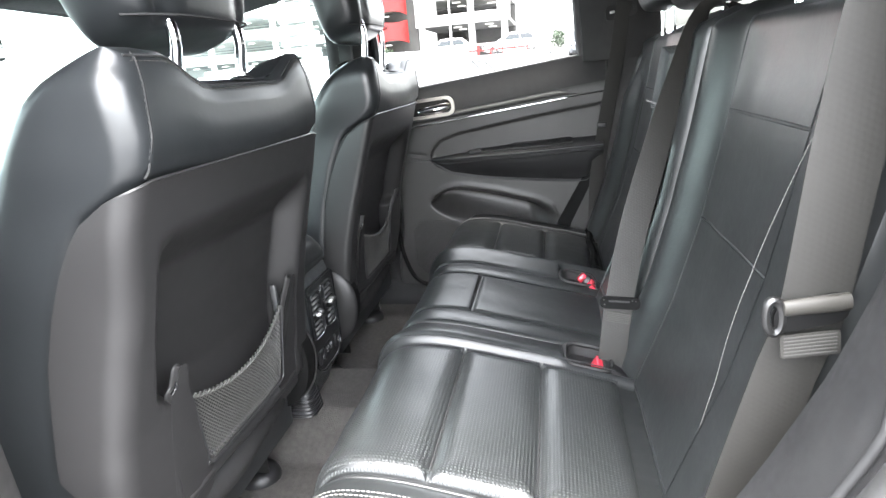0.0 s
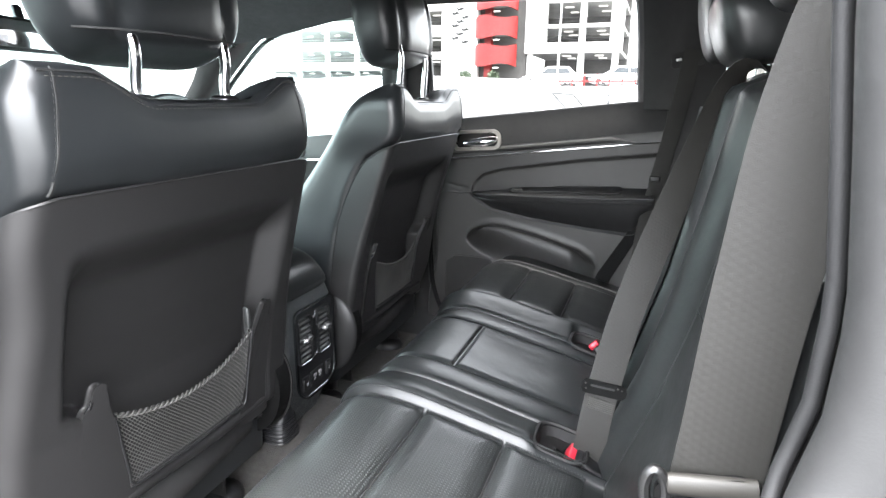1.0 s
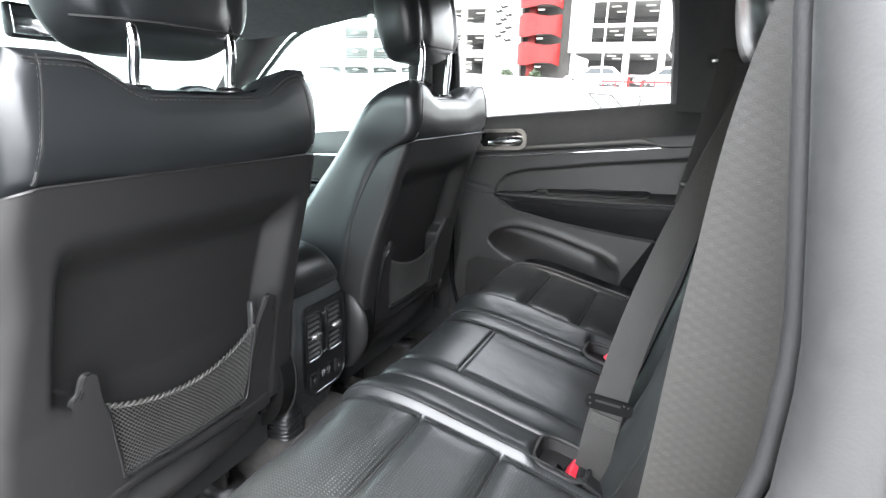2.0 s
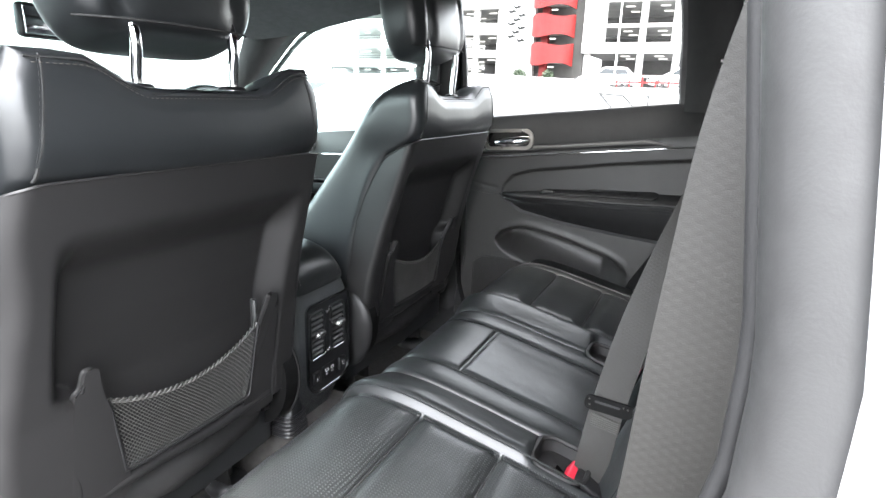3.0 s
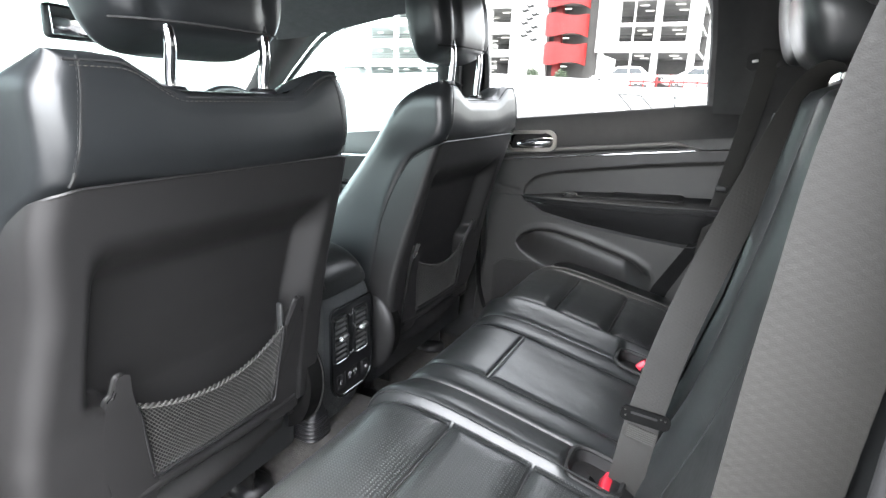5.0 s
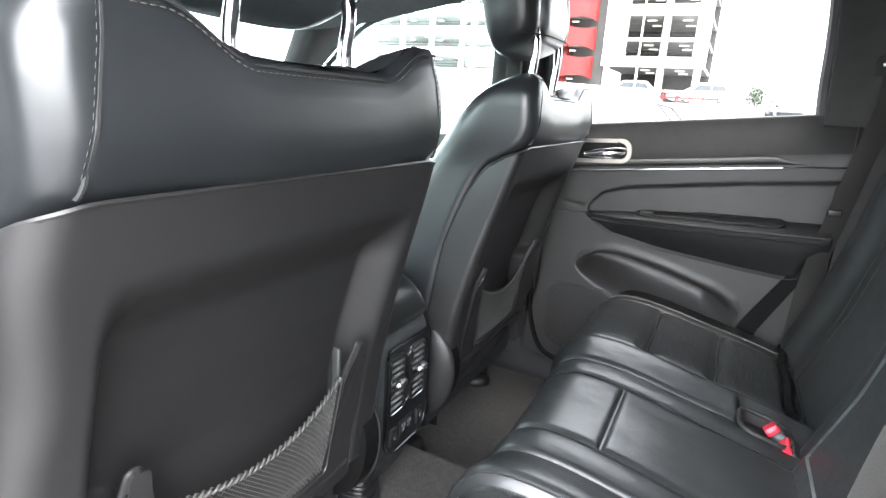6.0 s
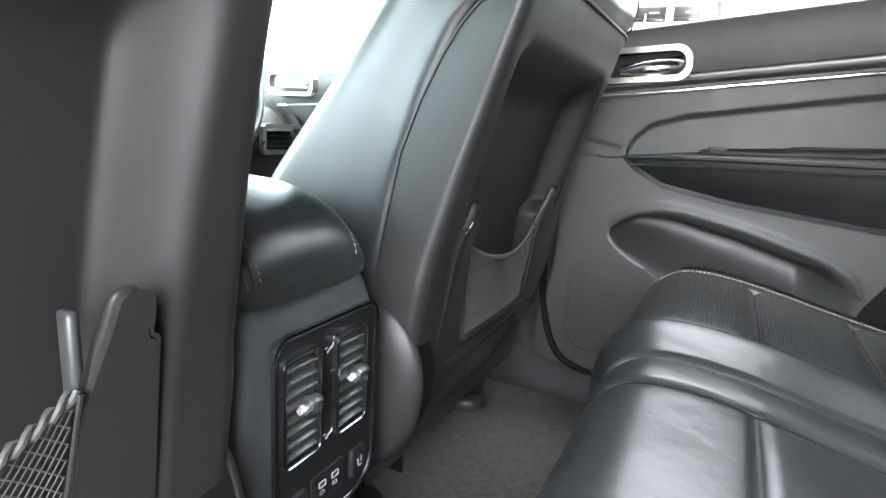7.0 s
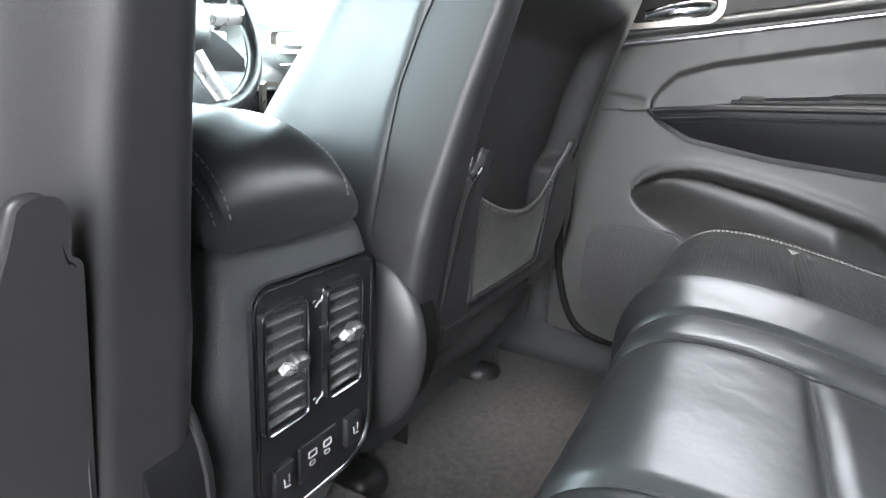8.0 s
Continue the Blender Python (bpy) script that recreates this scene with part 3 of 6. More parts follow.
# chrome strip and its dark shadow rib
part("chrome_strip", tube([(0.7500, y, chrome_z(y)) for y in np.linspace(0.60, 0.012, 50)], [0.0036 if k > 3 else 0.001 * (k + 1) for k in range(46)] + [0.0032, 0.0025, 0.0018, 0.001], 8), CHROME, door, "bright chrome trim strip")
part("upper_rib", sheet(lambda u, v: (0.742 + 0.012 * (2 * v - 1) ** 2, u, chrome_z(u) + 0.006 + v * 0.022 * smooth01((u - 0.005) / 0.08)), 0.58, 0.006, 0, 1, 40, 8, 0.01, DX), DOORPLASTIC, door)


def bezel(parent, y, z, x, tilt, w=0.148, h=0.058):
    def place(a, b, d):
        return (x - 0.004 - d, y + a * math.cos(tilt) - b * math.sin(tilt), z + a * math.sin(tilt) + b * math.cos(tilt))
    rr = (0.016, 0.027, 0.025, 0.015)
    p = part("handle_bezel", frame_of(rounded(w, h, rr, 8), rounded(w - 0.020, h - 0.020, [q - 0.007 for q in rr], 8), place, 0.009), SATIN, parent, "satin champagne handle bezel", sharp=60)
    part("handle_cup", sheet(lambda u, v: place(u * (w / 2 - 0.006), v * (h / 2 - 0.006), -0.002 - 0.03 * (1 - u ** 4) * (1 - v ** 4)), -1, 1, -1, 1, 16, 12), GLOSSBLACK, p)
    part("handle_lever", sheet(lambda u, v: place(-0.008 + u * 0.055, -0.0065 + v * (0.0145 - 0.003 * u) - 0.003 * u, -0.012 + 0.009 * (1 - v * v) + 0.012 * (1 - u * u) + 0.004 * u), -1, 1, -1, 1, 20, 14, 0.004, DX), CHROME, p, "chrome door lever")
    return p


bezel(door, 0.4815, 1.1775, 0.752, -0.07, 0.156, 0.063)
# loudspeaker grille of fine upright ribs
spk = part("speaker_grille", frame_of(rounded(0.19, 0.20, (0.04, 0.04, 0.05, 0.06), 8, 0.492, 0.695), rounded(0.182, 0.192, (0.036, 0.036, 0.046, 0.056), 8, 0.492, 0.695), lambda a, b, d: (0.750 - d, a, b), 0.003), DOORPLASTIC, door)
ribs = []
for k in range(44):
    y = 0.402 + 0.0041 * k
    e = max(abs(y - 0.492) - 0.05, 0) / 0.045
    hh = 0.094 * (1 - 0.35 * e * e)
    ribs.append(box((0.7495, y, 0.695), (0.003, 0.0022, 2 * hh)))
tagged(part("grille_ribs", join(*ribs), DOORPLASTIC, spk, smooth=False), kind="stuff")
# dark shut edge at the rear, running down to the bench
part("rear_edge", plate([(-0.020, 0.962), (0.080, 0.782), (0.095, 0.740), (0.052, 0.740), (0.041, 0.775), (-0.048, 0.958)], lambda a, b, d: (0.749 - d, a, b), 0.006, 0.002), BLACKSEAL, door, "black shut edge")
# glass, sill edge, frame, lock pin
g = part("glass", sheet(lambda u, v: (0.802 - 0.05 * v * v, u + 0.02 * v, belt_z(u) - 0.02 + v * (1.60 - belt_z(u))), -0.0, 0.70, 0, 1, 8, 8), TINTGLASS, door, "tinted window glass")
g.visible_shadow = False
part("sill_lip", tube([(0.788, y, belt_z(y) - 0.001) for y in np.linspace(-0.03, 0.67, 30)], 0.006, 6), DARKPLASTIC, door, "black window wiper lip")
part("window_frame", join(tube(curve_through([(0.79, 0.0, 1.29), (0.785, 0.008, 1.36), (0.77, 0.015, 1.46), (0.745, 0.028, 1.56), (0.735, 0.045, 1.60)], 20), 0.012, 6), tube(curve_through([(0.79, 0.655, 1.21), (0.785, 0.66, 1.40), (0.74, 0.672, 1.60)], 16), 0.012, 6)), DARKPLASTIC, door)
part("rear_frame_panel", sheet(lambda u, v: (0.785 - 0.05 * v * v, -0.075 + u * (0.075 + 0.012 * v), 1.295 + 0.31 * v), 0, 1, 0, 1, 6, 10, 0.02, DX), DOORPLASTIC, door)
part("lock_pin", tube([(0.785, 0.095, 1.292), (0.785, 0.095, 1.312), (0.785, 0.095, 1.320)], [0.0035, 0.0045, 0.003], 8), CHROME, door)
solo("trim_pillar_seal_right", tube(curve_through([(0.755, -0.088, 1.335), (0.754, -0.074, 1.372), (0.752, -0.035, 1.466), (0.742, 0.004, 1.555), (0.735, 0.03, 1.60)], 24), 0.0075, 8), DOORPLASTIC, "grey rubber seal along the rear pillar", "door seal", kind="structure")
solo("trim_door_seal_right", tube(curve_through([(0.768, 0.655, 1.22), (0.760, 0.648, 1.0), (0.755, 0.640, 0.75), (0.754, 0.622, 0.645), (0.754, 0.588, 0.577), (0.755, 0.53, 0.552), (0.757, 0.44, 0.545), (0.76, 0.3, 0.54)], 60), 0.0085, 8), BLACKSEAL, "black rubber door seal", "door seal", kind="structure")

# ---- far front door and near front door ----
for s, nm, lab in ((1, "door_2", "closed charcoal driver's door with switches"), (-1, "door_3", "closed charcoal front passenger door")):
    d2 = thing(nm, (s * 0.78, 1.15, 0.55), lab, "car door", kind="structure")

    def fx(y, z):
        x = 0.765 + 0.03 * smooth01((z - 1.08) / 0.12)
        x -= 0.06 * smooth01((0.99 - z) / 0.02) * smooth01((z - 0.88) / 0.06)
        return s * x
    fb = lambda y: 1.205 - 0.10 * (y - 0.75) + 0.06 * smooth01((y - 1.3) / 0.3)
    part("inner_panel", sheet(lambda u, v: (fx(u, 0.56 + v * (fb(u) - 0.56)), u, 0.56 + v * (fb(u) - 0.56)), 0.80, 1.66, 0, 1, 40, 60, 0.03, (s, 0, 0)), DOORPLASTIC, d2)
    part("chrome_strip", tube([(s * 0.768, y, 1.10 - 0.05 * (y - 0.8)) for y in np.linspace(0.84, 1.55, 20)], 0.004, 6), CHROME, d2)
    part("armrest", box((s * 0.725, 1.1, 0.965), (0.09, 0.5, 0.045), 0.018), LEATHER_BACK, d2)
    part("switch_panel", box((s * 0.715, 1.17, 0.991), (0.05, 0.16, 0.012), 0.004), GLOSSBLACK, d2)
    gl = part("glass", sheet(lambda u, v: (s * (0.80 - 0.07 * v), u, fb(u) - 0.02 + v * (lerp(u, ((0.80, 1.61), (0.95, 1.60), (1.08, 1.575), (1.28, 1.52), (1.42, 1.40), (1.50, 1.32), (1.66, 1.17))) - fb(u) + 0.02)), 0.80, 1.66, 0, 1, 16, 6), CARGLASS, d2)
    gl.visible_shadow = False

    def bz(a, b, d):
        return (s * (0.752 - d), 1.33 + a, 1.125 + b)
    hb = part("handle_bezel", frame_of(rounded(0.15, 0.06, 0.02, 6), rounded(0.132, 0.042, 0.014, 6), bz, 0.02), SATIN, d2)
    part("handle_lever", box((s * 0.748, 1.325, 1.125), (0.012, 0.09, 0.022), 0.005), CHROME, hb)
    # outside mirror
    if s > 0:
        m = thing("door_mirror", (0.98, 1.52, 1.12), "white outside mirror of the car with dark glass", "car mirror")
        part("housing", box((0.99, 1.55, 1.21), (0.22, 0.12, 0.17), 0.04, seg=4), PAINT, m)
        part("mirror_glass", box((0.99, 1.487, 1.21), (0.18, 0.006, 0.13), 0.002), CHROME, m)
        part("arm", box((0.86, 1.53, 1.14), (0.10, 0.06, 0.04), 0.012), DARKPLASTIC, m)


# ---- front seats ----
def back_y(z):
    return lerp(z, ((0.60, 0.616), (0.72, 0.610), (0.80, 0.602), (0.90, 0.587), (1.0, 0.562), (1.1, 0.532), (1.205, 0.500)))


def pocket_y(z):
    return lerp(z, ((0.70, 0.612), (0.768, 0.610), (0.90, 0.600), (0.957, 0.593), (1.05, 0.565), (1.1, 0.548), (1.2, 0.51)))


def leather_y(z):
    return lerp(z, ((0.55, 0.66), (0.80, 0.647), (0.87, 0.645), (0.98, 0.632), (1.09, 0.602), (1.15, 0.576), (1.185, 0.545), (1.200, 0.510), (1.207, 0.498), (1.215, 0.491), (1.25, 0.485), (1.30, 0.489), (1.322, 0.494), (1.331, 0.500), (1.335, 0.508)))


def seat_front(z):
    return lerp(z, ((0.55, 0.97), (0.80, 0.94), (0.988, 0.825), (1.14, 0.716), (1.213, 0.668), (1.26, 0.637), (1.29, 0.612), (1.308, 0.592), (1.320, 0.573), (1.328, 0.553), (1.333, 0.530), (1.335, 0.514)))


def seat_w(z):
    return lerp(z, ((0.55, 0.270), (0.72, 0.272), (0.87, 0.270), (1.0, 0.256), (1.2, 0.233), (1.28, 0.234), (1.36, 0.228)))


def wing(o):
    """Height of the seat's top: two shoulders and a dip where the posts stand."""
    return 1.300 + 0.035 * smooth01((abs(o + 0.014) - 0.088) / 0.080)


def half_ring(w, yb, yf, rb, rf):
    pts = [(w * 0 + (w - rb) * k / 6, yb) for k in range(7)]
    pts += [(w - rb + rb * math.sin(radians(90 * k / 8)), yb + rb - rb * math.cos(radians(90 * k / 8))) for k in range(1, 9)]
    y0, y1 = yb + rb, max(yf - rf, yb + rb + 0.005)
    pts += [(w, y0 + (y1 - y0) * k / 7) for k in range(1, 8)]
    pts += [(w - rf + rf * math.cos(radians(90 * k / 6)), y1 + rf * math.sin(radians(90 * k / 6))) for k in range(1, 7)]
    yy = y1 + rf
    pts += [((w - rf) * (1 - k / 5), yy - 0.02 * (k / 5)) for k in range(1, 6)]
    return pts


def ring_of(w, yb, yf, rb, rf):
    h = half_ring(w, yb, yf, rb, rf)
    return h + [(-a, b) for a, b in reversed(h[1:-1])]


def shell_edge(z):
    e = lerp(z, ((0.70, 0.664), (0.857, 0.656), (0.948, 0.646), (1.016, 0.636), (1.072, 0.618), (1.117, 0.598), (1.15, 0.579), (1.167, 0.565), (1.192, 0.535), (1.205, 0.512)))
    return e


def front_seat(s, head, label, group):
    cx = 0.40

    def W(o, y, z):
        return Vector((s * (cx + o), y, z))
    seat = thing("front_seat", (s * cx, 0.85, FLOOR), label, "car seat", group)
    # upholstered back
    rings = []
    levels = list(np.linspace(0.60, 1.27, 30)) + list(np.linspace(1.275, 1.32, 10)) + [1.325, 1.329, 1.332, 1.334, 1.335]
    for zref in levels:
        row = []
        yb, yf = leather_y(zref), seat_front(zref)
        rb, rf = min(0.030, (yf - yb) * 0.36), min(0.034, (yf - yb) * 0.46)
        w = seat_w(zref) - 0.003 * smooth01((1.21 - zref) / 0.02) - 0.016 * smooth01((zref - 1.285) / 0.05) ** 2
        for o, y in ring_of(w, yb, yf, rb, rf):
            # side bolsters swell out in front of the hard shell
            o *= 1 + 0.040 * smooth01((y - shell_edge(zref) - 0.004) / 0.11) * smooth01((1.345 - zref) / 0.10)
            z = zref if zref < 1.18 else 1.18 + (wing(o) - 1.18) * (zref - 1.18) / 0.155
            row.append((o, y + 0.0008 * noise.noise((o * 16, zref * 14, s)), z))
        rings.append(row)
    last = rings[-1]
    ym = sum(y for o, y, z in last) / len(last)
    rings.append([(o, ym, wing(o) + 0.0006) for o, y, z in last])
    bm = loft([[W(*p) for p in r] for r in rings], cap=False)
    bmesh.ops.remove_doubles(bm, verts=bm.verts, dist=0.0003)
    backrest = part("backrest", bm, LEATHER_BACK, seat, "black leather upholstery", sharp=75)

    def top_z(o, zref):
        return 1.18 + (wing(o) - 1.18) * (zref - 1.18) / 0.155
    # seams
    for e in (-0.196, 0.196):
        zs = np.linspace(1.209, 1.330, 30)
        line = [W(e * (1.087 - 0.115 * (z - 1.209) / 0.12), leather_y(z) + 0.0006 + 0.002 * smooth01((1.25 - z) / 0.04), top_z(e, z)) for z in zs]
        part("seam", tube(line, 0.0016, 5), TYRE, backrest)
        part("stitching", stitches([p + Vector((s * math.copysign(0.003, e), -0.0012, 0)) for p in line], 0.004, 0.003, 0.0003), TYRE, backrest)
    for zref, nm in ((1.327, "seam"), (1.3215, "stitching")):
        line = [W(o, leather_y(zref) - 0.0004, top_z(o, zref)) for o in np.linspace(-0.205, 0.205, 90)]
        if nm == "seam":
            part("seam", tube(line, 0.0013, 5), TYRE, backrest)
        else:
            part("stitching", stitches(line, 0.004, 0.0025, 0.00055), DULLTHREAD, backrest)
    # hard back shell with its sunk middle
    NU, NV = 200, 80
    zs_top = 1.205

    def shell(u, v, off=0.0):
        q = max(abs(u) - 0.80, 0) / 0.20
        cut_off = 1 - math.sqrt(max(1 - q * q, 0))
        z_low = 0.72 + (0.135 * cut_off if u < 0 else 0.160 * (max(u - 0.60, 0) / 0.40) ** 1.4)
        q2 = max(abs(u) - 0.84, 0) / 0.16
        z = z_low + (zs_top - 0.034 * (1 - math.sqrt(max(1 - q2 * q2, 0))) - z_low) * v
        yb = back_y(z)
        w, rb = seat_w(z) + 0.003, 0.024 if u > 0 else 0.015
        ye = max(shell_edge(z), yb + 0.012)
        arc = rb * math.pi / 2
        L1 = w - rb
        full = max(ye - (yb + rb), 0)
        cut = arc if ye > yb + rb else rb * math.acos(max(1 - (ye - yb) / rb, -1))
        L = L1 + cut + full
        d = abs(u) * L
        sg = 1 if u >= 0 else -1
        if d < L1:
            o, y = d, yb
        elif d < L1 + cut:
            a = (d - L1) / rb
            o, y = L1 + rb * math.sin(a), yb + rb - rb * math.cos(a)
        else:
            o, y = w, yb + rb + d - L1 - cut
        # the sides lean in towards the back
        lean = (0.020 if u > 0 else 0.005) * smooth01((1.17 - z) / 0.12)
        o -= lean * (d / L1 if d < L1 else (ye - y) / max(ye - yb, 0.001))
        o *= sg
        low = smooth01((0.932 - z) / 0.028)
        m = smooth01((0.194 - 0.032 * low - o) / 0.036) * smooth01((o + 0.216) / 0.032) * smooth01((1.150 - z) / 0.075)
        y += (0.033 + 0.014 * smooth01((z - 0.72) / 0.22)) * m
        # a soft roll along the foot
        y += 0.02 * smooth01((0.025 - (z - z_low)) / 0.025) ** 2 * (1 - smooth01(q / 0.3))
        return W(o, y, z)
    skin = sheet(shell, -1, 1, 0, 1, NU, NV)
    bmesh.ops.recalc_face_normals(skin, faces=skin.faces)
    bmesh.ops.solidify(skin, geom=skin.faces[:], thickness=0.0025 * s)
    sh = part("back_shell", skin, SHELL, seat, "dark grey grained plastic back shell", sharp=60)
    # shell's bright upper edge
    part("edge_bead", tube([shell(u, 1.0) + Vector((0, -0.0015, 0)) for u in np.linspace(-1, 1, 90)], 0.0022, 6), SHELL, sh)
    for u in (-1, 1):
        part("edge_bead", tube([shell(u, v) + Vector((s * u * 0.0006, 0.0008, 0)) for v in np.linspace(0.04, 1.0, 40)], 0.0016, 6), SHELL, sh)
    # pocket brackets with bag hooks
    for out, hook, sg in (([(0.138, 0.956), (0.149, 0.957), (0.1515, 0.945), (0.1525, 0.929), (0.1585, 0.927), (0.1600, 0.918), (0.174, 0.73), (0.172, 0.722), (0.090, 0.722), (0.091, 0.768), (0.104, 0.83), (0.119, 0.89), (0.133, 0.93), (0.1365, 0.948)], 0.1525, 1),
                      ([(-0.177, 0.956), (-0.188, 0.957), (-0.191, 0.945), (-0.1915, 0.929), (-0.1975, 0.927), (-0.199, 0.918), (-0.207, 0.73), (-0.205, 0.722), (-0.132, 0.722), (-0.138, 0.768), (-0.150, 0.80), (-0.163, 0.86), (-0.171, 0.92), (-0.1755, 0.948)], -0.1915, -1)):
        fin = lambda c: back_y(c) - 0.0012 - 0.005 * smooth01((c - 0.90) / 0.05)
        part("pocket_bracket", plate(softened(out, 2), lambda a, c, d: W(a, fin(c) + d, c), 0.012, 0.0030, 3), SHELL, sh)
        if s < 0:
            part("bracket_joint", tube([W(hook + sg * (0.0075 + (0.0145 if sg > 0 else 0.0075) * k / 8), back_y(0.92 - 0.19 * k / 8) - 0.0020, 0.92 - 0.19 * k / 8) for k in range(9)], 0.0006, 5), TYRE, sh)
        bow = curve_through([W(hook - sg * 0.001, back_y(0.937) - 0.003, 0.938), W(hook + sg * 0.0015, back_y(0.93) - 0.0025, 0.930), W(hook + sg * 0.0040, back_y(0.927) - 0.0025, 0.9275), W(hook + sg * 0.0068, back_y(0.925) - 0.001, 0.9235)], 14)
        part("bag_hook", tube(bow, 0.0024, 8), GLOSSBLACK, sh, "glossy bag hook edge")
    part("net_clip", box(W(-0.167, pocket_y(0.92) + 0.004, 0.918), (0.007, 0.012, 0.056), 0.003), SLATPLASTIC, sh, "pale glossy net clip")
    part("pocket_foot", tube([W(o, back_y(0.745) + 0.008, 0.745 + 0.003 * math.sin(o * 20)) for o in np.linspace(-0.20, 0.165, 20)], 0.012, 10), SHELL, sh)

    # stretch net
    def net(a, b):
        ot, ob_ = 0.114 - 0.277 * a, 0.097 - 0.239 * a
        zt = 0.893 + a * 0.012 - 0.034 * (4 * a * (1 - a)) ** 0.9
        o = ob_ + (ot - ob_) * b
        z = 0.768 + (zt - 0.768) * b
        return W(o, pocket_y(z) - 0.006 - 0.010 * math.sin(math.pi * a) * (0.3 + 0.7 * b), z)
    verts, faces = [], []

    def strand(p0, p1, n=9, r=0.0008):
        k = len(verts)
        for i in range(n + 1):
            q = net(p0[0] + (p1[0] - p0[0]) * i / n, p0[1] + (p1[1] - p0[1]) * i / n)
            verts.extend([q + Vector((r, 0, 0)), q + Vector((0, -r, r)), q + Vector((-r, 0, 0)), q + Vector((0, r, -r))])
        for i in range(n):
            for j in range(4):
                faces.append((k + i * 4 + j, k + i * 4 + (j + 1) % 4, k + i * 4 + 4 + (j + 1) % 4, k + i * 4 + 4 + j))
    N = 38
    slope = 0.40
    for i in range(-int(N * slope), N + 1):
        a0 = i / N
        for sg in (1, -1):
            p = [a0, 0.0]
            q = [a0 + slope, 1.0]
            lo, hi = 0.0, 1.0
            if p[0] < 0:
                lo = -p[0] / slope
            if q[0] > 1:
                hi = (1 - p[0]) / slope
            if hi - lo < 0.02:
                continue
            pa, pb = (p[0] + slope * lo, lo), (p[0] + slope * hi, hi)
            if sg < 0:
                pa, pb = (1 - pa[0], pa[1]), (1 - pb[0], pb[1])
            strand(pa, pb)
    nt = part("pocket_net", mesh_from(verts, faces), NETTING, seat, "grey stretch map pocket net")
    hem = [net(a, 1.0) for a in np.linspace(0, 1, 90)]
    twist = [[p + Vector((0, -0.0022 * math.cos(k * 1.1 + ph), 0.0028 * math.sin(k * 1.1 + ph))) for k, p in enumerate(hem)] for ph in (0, 3.14)]
    part("net_hem", join(*[tube(t, 0.0019, 6) for t in twist]), NETTING, nt)
    rim = [net(0, b) for b in np.linspace(1.0, 0.06, 10)] + [net(a, 0.0) for a in np.linspace(0.03, 0.97, 14)] + [net(1, b) for b in np.linspace(0.06, 1.0, 10)]
    part("net_frame", tube(curve_through([p + Vector((0, -0.005, 0)) for p in rim], 70), 0.0016, 7), DARKPLASTIC, nt, "moulded edge round the net")
    part("net_foot", tube([net(a, 0.0) for a in np.linspace(0, 1, 20)], 0.003, 6), SHELL, nt)
    # trim roll below the shell
    part("lower_flap", loft([[W(o, 0.655 + 0.034 * math.cos(t) + 0.02 * abs(o) / 0.2, 0.682 + 0.036 * math.sin(t)) for t in np.linspace(0, 2 * math.pi, 13)[:-1]] for o in np.linspace(-0.205, 0.205, 12)]), TRIM, seat, "dark trim roll below the shell")
    # cushion and its base
    cush = loft([[W(o * f, y, z) for o, y in ring_of(0.245, 0.76, 1.28, 0.06, 0.08)] for z, f in ((0.66, 0.98), (0.72, 1.02), (0.78, 1.02), (0.81, 0.97), (0.82, 0.88))])
    part("cushion", cush, LEATHER, seat, "black leather cushion", sharp=70)
    # side valance with round recliner cover
    for e in (-1, 1):
        k = 1.0 if e < 0 else 0.72
        cover = [[W(e * (0.262 + dx), 0.667 + (1 - k) * 0.12 + k * r * math.cos(t), 0.752 + k * r * math.sin(t) * (1.20 if math.sin(t) > 0 else 1.45) - 0.02 * r * math.cos(t)) for t in np.linspace(0, 2 * math.pi, 33)[:-1]] for dx, r in ((-0.03, 0.074), (0.004, 0.0755), (0.004, 0.079), (0.008, 0.0785), (0.012, 0.074), (0.017, 0.064), (0.021, 0.048), (0.022, 0.02))]
        cov = part("recliner_cover", loft(cover[1:]), SHELL, seat, "rounded plastic recliner cover")
        # black band paints the shade of a hollow behind the cover
        part("cover_hollow_shade", loft(cover[:2]), BLACKSEAL, cov)
        part("side_valance", sheet(lambda u, v: W(e * (0.236 + 0.012 * math.sin(v * 3.1)), u, 0.575 + v * (0.185 - 0.05 * smooth01((0.85 - u) / 0.2))), 0.69, 1.25, 0, 1, 16, 8, 0.012, (-s * e, 0, 0)), SHELL, seat)
        tip = [W(e * 0.222, 0.652, 0.690), W(e * 0.245, 0.650, 0.689), W(e * 0.268, 0.652, 0.696), W(e * 0.290, 0.658, 0.711)]
        part("valance_tip", tube(curve_through(tip, 12), [0.011, 0.0115, 0.0115, 0.011, 0.0105, 0.010, 0.009, 0.008, 0.007, 0.0058, 0.0045, 0.003, 0.001], 8, flat=0.012), SHELL, seat)
        # latch plates, bolts and loom below the cushion
        latch = part("seat_latch", join(box(W(e * 0.150, 0.725, FLOOR + 0.085), (0.006, 0.10, 0.07), 0.002), box(W(e * 0.178, 0.735, FLOOR + 0.060), (0.030, 0.05, 0.05), 0.006), box(W(e * 0.125, 0.745, FLOOR + 0.050), (0.05, 0.04, 0.03), 0.005)), STEEL, seat, "dark steel latch under the cushion")
        for a, b in ((0.700, 0.105), (0.735, 0.100), (0.710, 0.065), (0.745, 0.060)):
            part("bolt", tube([W(e * 0.150 - 0.006 * s, a, FLOOR + b), W(e * 0.150 + 0.006 * s, a, FLOOR + b)], 0.0045, 6), CHROME, latch)
